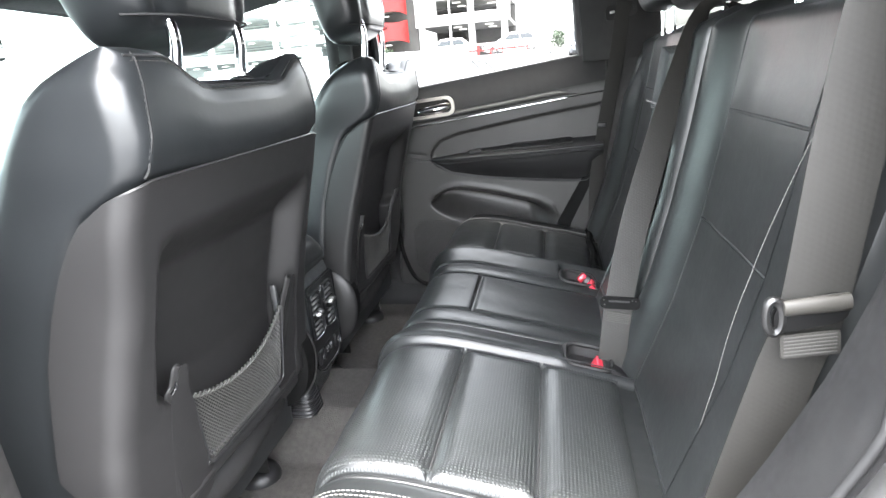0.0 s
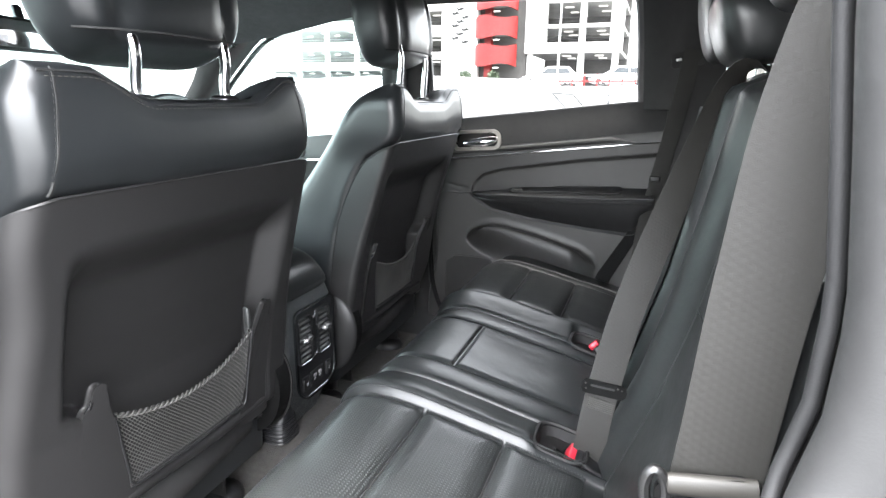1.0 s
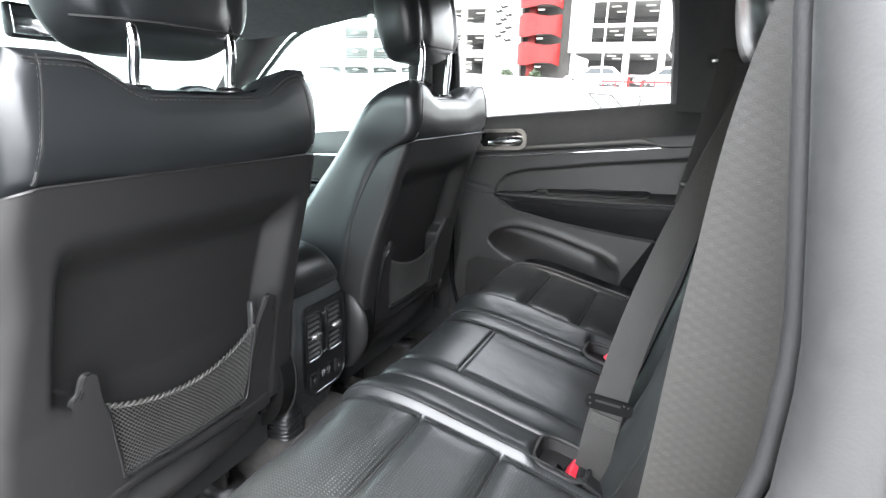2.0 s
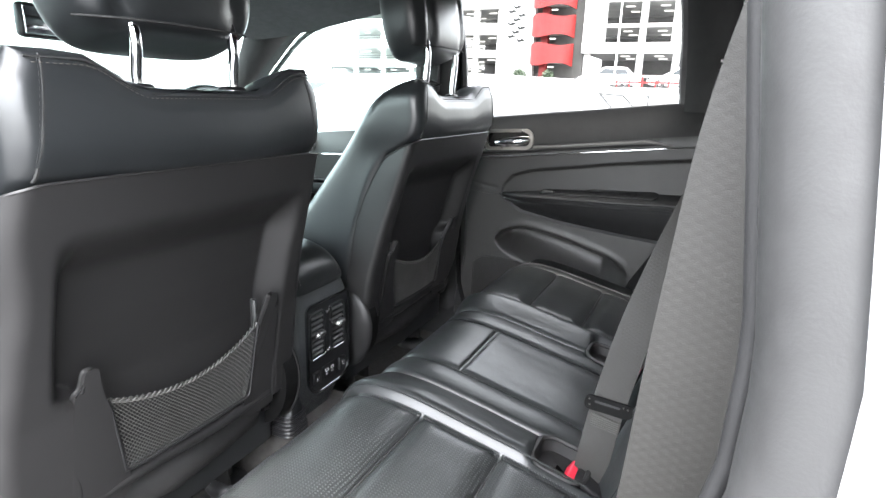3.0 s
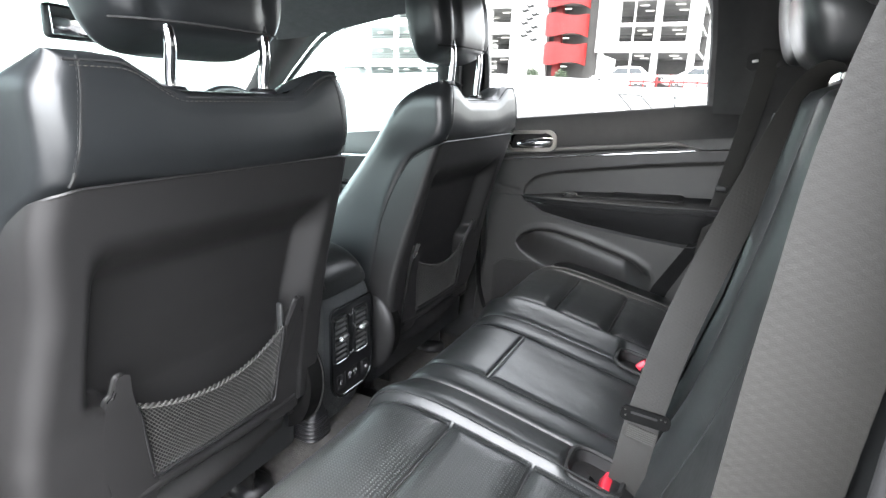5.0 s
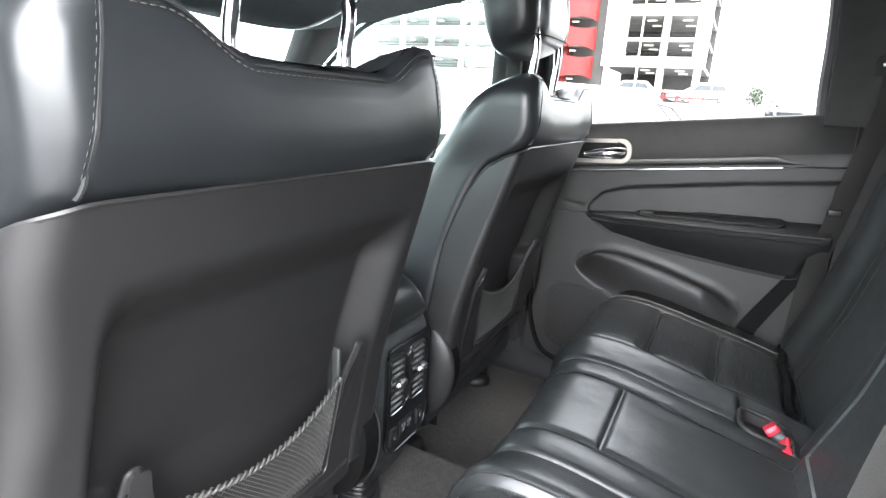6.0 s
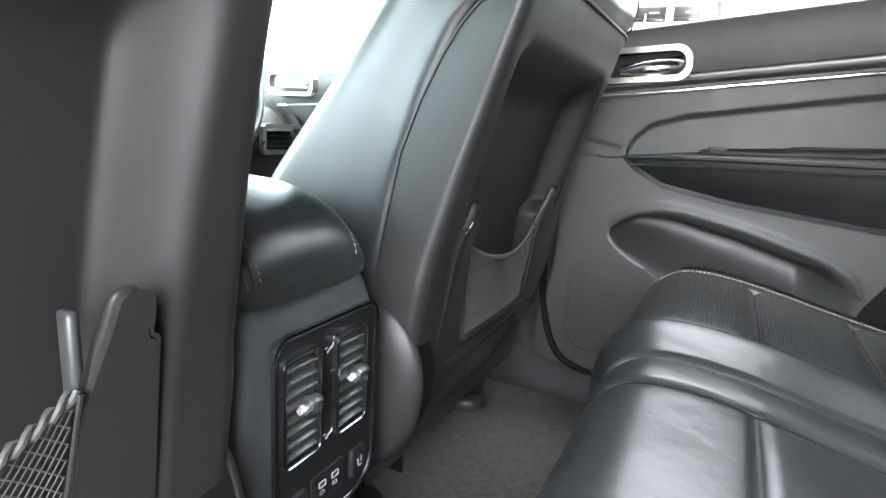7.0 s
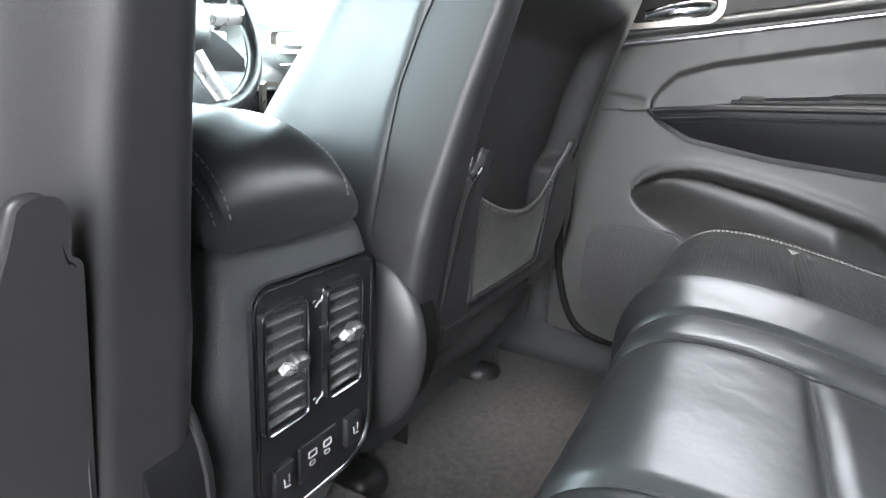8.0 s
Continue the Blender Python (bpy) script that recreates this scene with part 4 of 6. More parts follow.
        # slide rail with its rounded foot
        rail = part("slide_rail", join(box(W(e * 0.18, 0.98, FLOOR + 0.045), (0.04, 0.50, 0.03), 0.006), box(W(e * 0.18, 0.80, FLOOR + 0.075), (0.026, 0.10, 0.06), 0.004)), STEEL, seat, "dark steel slide rail")
        foot = [[W(e * 0.195 + r * math.sin(t) * 0.85, 0.732 + r * math.cos(t), FLOOR + h) for t in np.linspace(0, 2 * math.pi, 25)[:-1]] for r, h in ((0.050, 0.0), (0.049, 0.010), (0.042, 0.020), (0.028, 0.026), (0.008, 0.029))]
        part("rail_foot", loft(foot), DARKPLASTIC, rail, "black rounded rail end cover")
        part("bolt", tube([W(e * 0.165, 0.745, FLOOR + 0.10), W(e * 0.165, 0.757, FLOOR + 0.10)], 0.006, 6), CHROME, rail)
        part("wiring", tube(curve_through([W(e * 0.15, 0.80, FLOOR + 0.03), W(e * 0.12, 0.77, FLOOR + 0.07), W(e * 0.10, 0.80, FLOOR + 0.11), W(e * 0.06, 0.86, FLOOR + 0.12)], 16), 0.005, 6), DARKPLASTIC, rail)
    # head restraint
    H = lambda o, y, z: W(o - 0.014, y, z)
    hr = part("head_restraint", head_restraint(H, head - 0.004, 0.139, 0.518, 0.645, 0.215, 0.030, 0.012), LEATHER_BACK, seat, "black leather head restraint", sharp=70)
    part("seam", tube([H(o, 0.519 + 0.06 * (o / 0.14) ** 4, head + 0.034) for o in np.linspace(-0.128, 0.128, 40)], 0.0016, 5), TYRE, hr)
    for e in (-0.0985, 0.0545):
        post = part("post", tube(curve_through([W(e, 0.545, 1.285), W(e, 0.546, 1.32), W(e, 0.541, head + 0.015), W(e, 0.553, head + 0.07)], 16), 0.0074, 12), CHROME, seat, "polished chrome post")
        part("collar", loft([[W(e + r * math.cos(t) * 1.5, 0.548 + r * math.sin(t), z) for t in np.linspace(0, 2 * math.pi, 17)[:-1]] for r, z in ((0.016, 1.288), (0.016, 1.3005), (0.013, 1.305), (0.008, 1.306))]), DARKPLASTIC, post)
    part("release_button", tube([W(0.080, 0.545, 1.296), W(0.080, 0.545, 1.311)], 0.005, 8), DARKPLASTIC, seat)
    return seat


def head_restraint(W, z0, w=0.118, yb=0.532, yf=0.645, h=0.205, slant=0.0, groove=0.014):
    """slant: how far the underside rises towards the rear, where the posts go in."""
    rings = []
    n = 48
    for i in range(29):
        t = i / 28
        a = math.pi * t
        k = max(math.sin(a), 0.0) ** 0.30
        bulge = 0.5 - 0.5 * math.cos(a)
        row = []
        for j in range(n):
            b = 2 * math.pi * j / n
            c, d = math.cos(b), math.sin(b)
            o = (abs(c) ** 0.5) * (1 if c > 0 else -1) * w * (0.12 + 0.88 * k) * (1 + 0.05 * bulge)
            y = (abs(d) ** 0.55) * (1 if d > 0 else -1) * (yf - yb) / 2 * (0.12 + 0.88 * k) + (yf + yb) / 2
            y += groove * bell(abs(o), w * 0.62, 0.010) * (1 if d < 0 else 0) * k
            rise = slant * smooth01((yf - 0.02 - y) / (yf - yb - 0.02)) * (1 - bulge) ** 1.5
            row.append(W(o, y + 0.03 * bulge, z0 + h * bulge + rise))
        rings.append(row)
    return loft(rings)


front_seat(-1, 1.342, "black leather passenger seat with grey plastic back and net pocket", "front seats")
front_seat(1, 1.378, "black leather driver's seat with grey plastic back and net pocket", "front seats")


# ---- centre console ----
CX = 0.015
con = thing("centre_console", (CX, 0.75, FLOOR), "black centre console with leather armrest lid and rear air vents", "console")
body = []
for z, x0, x1, y0 in ((0.585, -0.116, 0.050, 0.655), (0.61, -0.115, 0.060, 0.647), (0.64, -0.112, 0.075, 0.640), (0.67, -0.109, 0.090, 0.635), (0.70, -0.106, 0.101, 0.632), (0.75, -0.100, 0.107, 0.631), (0.80, -0.095, 0.107, 0.631), (0.84, -0.091, 0.105, 0.632), (0.868, -0.088, 0.099, 0.634), (0.884, -0.086, 0.094, 0.637), (0.897, -0.084, 0.088, 0.643)):
    body.append([Vector(((x0 + x1) / 2 + o, y, z)) for o, y in ring_of((x1 - x0) / 2, y0, 1.15, 0.022, 0.02)])
part("body", loft(body), CONSOLEPLASTIC, con, "soft grained black plastic body", sharp=60)


# armrest lid
def lid_at(t, b):
    """A point of the lid: t along it from its rear face, b round it."""
    k = (1 - (1 - min(t / 0.24, 1)) ** 2.1) ** (1 / 2.1)
    c, d = math.cos(b), math.sin(b)
    o = (abs(c) ** 0.5) * (1 if c > 0 else -1) * 0.087 * (0.93 + 0.07 * k)
    z = 0.908 + 0.012 * t + (abs(d) ** 0.6 * 0.078 * (0.04 + 0.96 * k) if d > 0 else -0.012 * abs(d) ** 0.6)
    return Vector((CX - 0.032 + o, 0.626 + 0.42 * t, z))


lid = [[lid_at(t, 2 * math.pi * j / 48) for j in range(48)] for t in [0.0, 0.0004, 0.002, 0.005, 0.01, 0.018, 0.028, 0.04, 0.055, 0.075, 0.10, 0.13, 0.16, 0.19, 0.22, 0.3, 0.5, 0.75, 1.0]]
lidp = part("armrest_lid", loft(lid), LEATHER, con, "black leather lid with pale stitching", sharp=70)


def lid_line(o, lift):
    """Down the lid's top and rear face at o across."""
    c = (abs(o) / 0.087) ** 2 * (1 if o > 0 else -1)
    b = math.acos(max(min(c, 1), -1))
    top = [lid_at(t, b) + Vector((0, 0, lift)) for t in np.linspace(0.9, 0.03, 70)] + [lid_at(t, b) + Vector((0, -lift * 0.7, lift * 0.7)) for t in (0.024, 0.019, 0.014, 0.010, 0.007, 0.0045, 0.0025, 0.0012, 0.0004)]
    return top


for o in (-0.077, -0.063, 0.072):
    part("stitching", stitches(lid_line(o, 0.0007), 0.0042, 0.0018, 0.0005), THREAD, lidp)
part("seam", tube(lid_line(-0.070, 0.0002), 0.0015, 6), TYRE, lidp)
part("lid_base", box((CX - 0.012, 0.86, 0.897), (0.165, 0.40, 0.012), 0.004), DARKPLASTIC, con)


# rear face: gloss panel with vents, thumb wheels and switches
def VP(a, b, d):
    """a to the right, b up, d out towards the bench, on the console's rear face."""
    return Vector((CX + a, 0.6300 - d, 0.757 + b))


PW, PH = 0.150, 0.212
outline = rounded(PW, PH, (0.016, 0.016, 0.045, 0.045), 8)
vent = part("vent_panel", plate(outline, VP, 0.003), VENTPLASTIC, con, "satin black panel", sharp=30)
part("panel_trim", frame_of(rounded(PW + 0.005, PH + 0.005, (0.0185, 0.0185, 0.0475, 0.0475), 8), rounded(PW, PH, (0.016, 0.016, 0.045, 0.045), 8), VP, 0.0048), DARKCHROME, vent, "thin dark chrome outline")
# metal line laid in as the highlight along the panel's edge
part("panel_highlight", tube([VP(a, b, 0.0034) for a, b in rounded(PW - 0.007, PH - 0.007, (0.0125, 0.0125, 0.0415, 0.0415), 10)], 0.0007, 5, True), DARKCHROME, vent, "fine metal line standing in for the panel's edge highlight")
for vx, ky in ((-0.0465, 0.0), (0.0265, 0.002)):
    fr = part("vent_frame", frame_of(rounded(0.050, 0.106, 0.007, 5, vx, 0.037), rounded(0.042, 0.098, 0.004, 5, vx, 0.037), VP, 0.009), VENTPLASTIC, vent)
    # gloss of the frame's rim, put in as a dark chrome line
    part("frame_highlight", tube([VP(a, b, 0.009) for a, b in rounded(0.0485, 0.1025, 0.0065, 5, vx, 0.036)], 0.0009, 5, True), DARKCHROME, fr)
    part("vent_cavity", box(VP(vx, 0.036, 0.0035), (0.043, 0.0012, 0.097)), TYRE, fr)
    for k in range(8):
        zb = 0.036 - 0.0425 + 0.0121 * k
        part("slat", box(VP(vx, zb, 0.0045), (0.0415, 0.0085, 0.0026), 0.0010, pose(0, 0, 0, 27)), SLATPLASTIC, fr)
    for k in (-0.010, 0.010):
        part("fin", box(VP(vx + k, 0.036, 0.0025), (0.0012, 0.004, 0.092)), DARKPLASTIC, fr)
    tilt = pose(0, 0, 0, 24, 10, 0)
    c = VP(vx + 0.008, 0.040 + ky, 0.0125)
    tab = part("thumb_tab", box(c, (0.018, 0.014, 0.015), 0.0045, tilt), SLATPLASTIC, fr, "ribbed grip")
    part("tab_blade", box(c + tilt @ Vector((-0.0135, -0.0035, -0.0015)), (0.014, 0.0075, 0.0095), 0.0018, pose(0, 0, 0, 34, 22, 8)), SILVER, tab, "silver vent tab")
    for k in range(5):
        part("grip_rib", box(c + tilt @ Vector((-0.006 + 0.003 * k, -0.0066, 0)), (0.0012, 0.0012, 0.0115), 0.0003), TYRE, tab)
wheel = []
for i in range(13):
    t = radians(-60 + 10 * i)
    wheel.append([VP(dx - 0.003, 0.035 + 0.026 * math.sin(t), 0.002 + 0.0095 * math.cos(t) * (1.15 if i % 2 else 1)) for dx in (-0.004, 0.004)])
part("thumb_wheel", grid(wheel), DARKPLASTIC, vent)
for zz in (0.078, -0.012):
    seat_icon = join(tube([VP(-0.007, zz - 0.004, 0.0036), VP(-0.004, zz - 0.001, 0.0036), VP(0.0005, zz + 0.0005, 0.0036), VP(0.003, zz + 0.006, 0.0036)], 0.0009, 5), box(VP(0.0035, zz + 0.0085, 0.0036), (0.0028, 0.0012, 0.0026), 0.0005), tube([VP(-0.0105, zz + 0.001, 0.0036), VP(-0.0075, zz + 0.002, 0.0036)], 0.0007, 4))
    part("air_symbol", seat_icon, ICON, vent)
for sx in (-0.054, 0.046):
    b = part("seat_heat_switch", box(VP(sx * 0.93, -0.066, 0.005), (0.024, 0.008, 0.032), 0.003), DARKPLASTIC, vent)
    part("switch_symbol", join(tube([VP(sx * 0.93 - 0.003, -0.062, 0.0095), VP(sx * 0.93 - 0.002, -0.070, 0.0095), VP(sx * 0.93 + 0.004, -0.071, 0.0095)], 0.0007, 4), tube([VP(sx * 0.93 + 0.003, -0.060, 0.0095), VP(sx * 0.93 + 0.003, -0.067, 0.0095)], 0.0005, 4)), ICON, b)
usb = part("usb_plate", box(VP(-0.004, -0.066, 0.003), (0.050, 0.004, 0.034), 0.002), DARKPLASTIC, vent)
part("usb_lip", box(VP(-0.030, -0.066, 0.005), (0.002, 0.004, 0.034), 0.0008), DARKPLASTIC, usb)
for sx in (-0.014, 0.006):
    part("usb_socket", frame_of(rounded(0.0105, 0.0065, 0.001, 2, sx, -0.061), rounded(0.0093, 0.0053, 0.001, 2, sx, -0.061), VP, 0.0062), ICON, usb)
    part("usb_mark", frame_of(rounded(0.0070, 0.0044, 0.0015, 2, sx, -0.0705), rounded(0.0060, 0.0034, 0.0012, 2, sx, -0.0705), VP, 0.0056), ICON, usb)
# ribbed floor duct beside the console
DF = 0.592
duct = thing("floor_duct", (-0.100, 0.675, DF), "black ribbed floor air duct at the console's foot", "air duct")
part("body", loft([[Vector((-0.100 + a + lean, 0.680 + b, z)) for a, b in rounded(w, l, 0.02, 5)] for z, w, l, lean in ((DF, 0.064, 0.116, 0.0), (DF + 0.045, 0.056, 0.108, 0.004), (DF + 0.065, 0.040, 0.096, 0.010), (DF + 0.085, 0.016, 0.08, 0.018))]), DARKPLASTIC, duct)
for k in range(6):
    part("rib", tube([Vector((-0.100 + a, 0.680 + b, DF + 0.004 + 0.0085 * k)) for a, b in rounded(0.067 - 0.0014 * k, 0.119 - 0.0014 * k, 0.02, 5)], 0.0026, 5, True), DARKPLASTIC, duct)


# ---- rear bench ----
CUSH = ((-0.06, 0.745), (-0.016, 0.757), (0.06, 0.777), (0.15, 0.797), (0.27, 0.823), (0.33, 0.829))


def cushion_profile():
    """Side line of the cushion from its rear to below its rounded front, and the length along it."""
    p = [(y, z) for y, z in CUSH] + [(0.365, 0.824), (0.388, 0.806), (0.400, 0.775), (0.400, 0.73), (0.392, 0.68), (0.380, 0.62)]
    q = [(v.x, v.y) for v in curve_through([(a, b, 0) for a, b in p], 120)]
    d = [0.0]
    for a, b in zip(q, q[1:]):
        d.append(d[-1] + math.hypot(b[0] - a[0], b[1] - a[1]))
    return q, d


CQ, CD = cushion_profile()


def arc_of(y):
    """Length along the profile at which its flat part reaches y."""
    for (a, b), d in zip(CQ, CD):
        if a >= y:
            return d
    return CD[-1]


BX = 0.015


def bolster(x):
    a = abs(x - BX)
    if abs(x) > 0.45:
        a = abs(x)
    r = 0.024 * smooth01((0.268 - a) / 0.024) * (0.25 + 0.75 * smooth01((a - 0.160) / 0.085))
    r += 0.006 * smooth01((a - 0.53) / 0.05) - 0.014 * smooth01((a - 0.612) / 0.06) - 0.010 * bell(a, 0.574, 0.008)
    r -= 0.009 * bell(a, 0.170, 0.004)
    r += 0.003 * math.sin(math.pi * min(max((a - 0.104) / 0.064, 0), 1))
    r -= 0.004 * smooth01((0.11 - a) / 0.01)
    return r


def cushion_at(x, v):
    i = min(max(int(np.searchsorted(CD, v)), 1), len(CD) - 1)
    f = (v - CD[i - 1]) / (CD[i] - CD[i - 1])
    y = CQ[i - 1][0] + (CQ[i][0] - CQ[i - 1][0]) * f
    z = CQ[i - 1][1] + (CQ[i][1] - CQ[i - 1][1]) * f
    dy, dz = CQ[i][0] - CQ[i - 1][0], CQ[i][1] - CQ[i - 1][1]
    L = math.hypot(dy, dz)
    b = bolster(x)
    # creases of use
    b += 0.0012 * noise.noise((x * 14, y * 9, 3.0)) + 0.0005 * noise.noise((x * 60, y * 30, 7.0))
    return Vector((x, y - dz / L * b, z + dy / L * b))


VE = CD[-1]
bench = thing("rear_bench", (0, 0.15, FLOOR), "black leather rear bench seat with perforated inserts", "car seat")
well = lambda x, y: smooth01((0.045 - abs(abs(x - 0.008) - 0.200)) / 0.01) * smooth01((0.088 - y) / 0.012)


def cush_sheet(x0, x1, nx, nv=110):
    def f(u, v):
        p = cushion_at(u, v)
        w = well(p.x, p.y) if v < arc_of(0.2) else 0
        return p + Vector((0, 0, -0.055 * w))
    return sheet(f, x0, x1, 0.0, VE, nx, nv, 0.03, (0, -0.2, -1))


for x0, x1 in ((-0.715, -0.156), (-0.154, 0.184), (0.186, 0.715)):
    c = part("cushion", cush_sheet(x0, x1, int((x1 - x0) / 0.006)), LEATHER, bench, "black leather cushion", sharp=80)
    if x0 < -0.5 or x0 > 0.1:
        s = -1 if x0 < 0 else 1
        a0, a1 = (0.258 + s * BX, 0.571)
        cuts = [0.0, arc_of(0.118), arc_of(0.248), VE - 0.07]
        for k in range(3):
            lo, hi = cuts[k] + (0.062 if k == 0 else 0), cuts[k + 1]
            u0, u1 = sorted((s * a0, s * a1))
            part("insert", pad(cushion_at, u0, u1, lo + 0.0005, hi - 0.0005, 0.013, 0.034, 0.0006, 40, 28 if k < 2 else 60), PERFORATED, c, "perforated black leather insert")
        for v in (cuts[1], cuts[2]):
            part("seam", tube([cushion_at(s * (a0 + 0.016 + (a1 - a0 - 0.034) * k / 30), v) + Vector((0, 0, 0.0002)) for k in range(31)], 0.0014 if s < 0 else 0.0028, 6), TYRE, c)
        # piping along the inner and outer edges
        for e in (0.251 + s * BX, 0.579):
            part("piping", tube([cushion_at(s * e, v) + Vector((0, 0, 0.001)) for v in np.linspace(0.07, VE - 0.02, 60)], 0.0014, 6), LEATHER, c)
        for e in (0.608, 0.615):
            part("stitching", stitches([cushion_at(s * e, v) + Vector((0, 0, 0.0008)) for v in np.linspace(0.03, VE - 0.08, 90)], 0.0045, 0.0016, 0.0008), THREAD, c)
        part("stitching", stitches([cushion_at(u, VE - 0.062) + Vector((0, 0.0012, 0)) for u in np.linspace(s * 0.262, s * 0.570, 40)]), THREAD, c)
    else:
        for lo, hi in ((0.03, arc_of(0.256)), (arc_of(0.260), VE - 0.05)):
            part("insert", pad(cushion_at, BX - 0.101, BX + 0.101, lo, hi, 0.005, 0.012, 0.0015, 30, 44), LEATHER, c, "smooth black leather insert")
        for e in (BX - 0.104, BX + 0.104):
            part("piping", tube([cushion_at(e, v) + Vector((0, 0, 0.001)) for v in np.linspace(0.03, VE - 0.03, 50)], 0.002, 6), LEATHER, c)

# black bar laid in as the darkness of the fold
part("fold_shade", tube([(0.30 + 0.03 * k, -0.008 + 0.003 * math.sin(k), 0.768) for k in range(13)], 0.010, 8), BLACKSEAL, bench, "black bar for the shade between cushion and backrest")

# backrests
BACKY = ((0.70, -0.015), (0.76, -0.030), (0.82, -0.052), (0.92, -0.088), (1.05, -0.122), (1.20, -0.150), (1.33, -0.172), (1.42, -0.185))
BTOP = 1.345


def backrest_at(x, z):
    a = abs(x)
    y = lerp(z, BACKY)
    y += 0.030 * smooth01((a - 0.56) / 0.08) * smooth01((1.30 - z) / 0.15) - 0.03 * smooth01((a - 0.685) / 0.03)
    y += 0.030 * bell(a, 0.165, 0.05) * (0 if a < 0.128 else 1)
    if a < 0.128:
        y += 0.040
    y -= 0.05 * smooth01((z - (BTOP - 0.035)) / 0.035) ** 2
    y += 0.0015 * noise.noise((x * 12, z * 8, 1.0))
    return Vector((x, y, z))


for x0, x1 in ((-0.655, -0.131), (-0.128, 0.128), (0.131, 0.70)):
    b = part("backrest", sheet(backrest_at, x0, x1, 0.72, BTOP, int((x1 - x0) / 0.010), 60, 0.09, (0, -1, -0.1)), LEATHER, bench, "black leather backrest", sharp=80)
    if x0 > -0.2 and x1 < 0.2:
        part("armrest_front", pad(backrest_at, 0.105, -0.105, 0.80, 1.19, 0.012, 0.03, 0.003, 24, 30), LEATHER, b, "folded centre armrest")
        # lighter plastic puts the tab's leather sheen into its colour
        part("pull_strap", pad(lambda u, v: backrest_at(u, v) + Vector((0, 0.012, 0)), 0.062, -0.062, 1.185, 1.295, 0.010, 0.014, 0.004, 16, 16), CONSOLEPLASTIC, b, "strap tab with its sheen coloured grey")
        part("strap_edge", tube([backrest_at(u, 1.20) + Vector((0, 0.026, 0)) for u in np.linspace(-0.06, 0.06, 10)], 0.003, 6), CONSOLEPLASTIC, b)
    else:
        s = -1 if x0 < 0 else 1
        for lo, hi, mat in ((0.76, 1.0455, LEATHER), (1.0475, 1.2005, PERFORATED_UP), (1.2025, BTOP - 0.02, LEATHER)):
            u0, u1 = s * 0.243, s * 0.500
            u0, u1 = max(u0, u1), min(u0, u1)
            part("insert", pad(backrest_at, u0, u1, lo, hi, 0.015, 0.045, 0.001, 36, 30), mat, b)
        # far side takes the darker thread, its shade put into the colour
        part("stitching", stitches([backrest_at(s * (0.520 - 0.025 * math.sin(math.pi * min((1.215 - z) / 0.40, 1))), z) + Vector((0, 0.002 + 0.012 * math.sin(math.pi * min((1.215 - z) / 0.40, 1)), 0)) for z in np.linspace(0.87, 1.215, 60)], 0.0055, 0.0008, 0.00045), THREAD if s < 0 else DARKTHREAD, b)
        # plain side piece next to the door
        part("side_bolster", loft([[Vector((s * ((0.672 if s > 0 else 0.632) + (0.034 if s > 0 else 0.030) * math.cos(t)), lerp(z, BACKY) - 0.035 + 0.058 * math.sin(t) * k, z)) for t in np.linspace(0, 2 * math.pi, 25)[:-1]] for z, k in ((0.865, 0.5), (0.885, 0.8), (0.92, 1.0), (0.98, 1.0), (1.10, 1.0), (1.20, 0.95), (1.27, 0.8), (1.31, 0.5))]), LEATHER, b, sharp=80)
for x, z0, w, h in ((-0.41, 1.385, 0.13, 0.17), (0.41, 1.385, 0.135, 0.17), (0.0, 1.355, 0.115, 0.10)):
    def W2(o, y, z, x=x):
        return Vector((x + o, y, z))
    hr = part("head_restraint", head_restraint(W2, z0, w, -0.235, -0.125, h), LEATHER, bench, "black leather rear head restraint", sharp=70)
    for e in (-0.06, 0.06):
        part("post", tube([(x + e, -0.185, BTOP - 0.03), (x + e, -0.185, z0 + 0.03)], 0.006, 8), CHROME, hr)


# ---- belts ----
def ribbon(path, across, half=0.0235, thick=0.0012, n=50):
    """A belt along a line; across gives its width's direction at each control point."""
    p, a = curve_through(path, n), curve_through(across, n)
    rows = []
    for i, (q, w) in enumerate(zip(p, a)):
        d = (p[min(i + 1, n)] - p[max(i - 1, 0)]).normalized()
        w = (w - d * w.dot(d)).normalized()
        t = d.cross(w) * thick
        rows.append([q + w * half + t * 0.3, q + w * half * 0.5 + t, q + t, q - w * half * 0.5 + t, q - w * half + t * 0.3, q - w * half - t * 0.3, q - w * half * 0.5 - t, q - t, q + w * half * 0.5 - t, q + w * half - t * 0.3])
    return grid(rows, close_v=True)


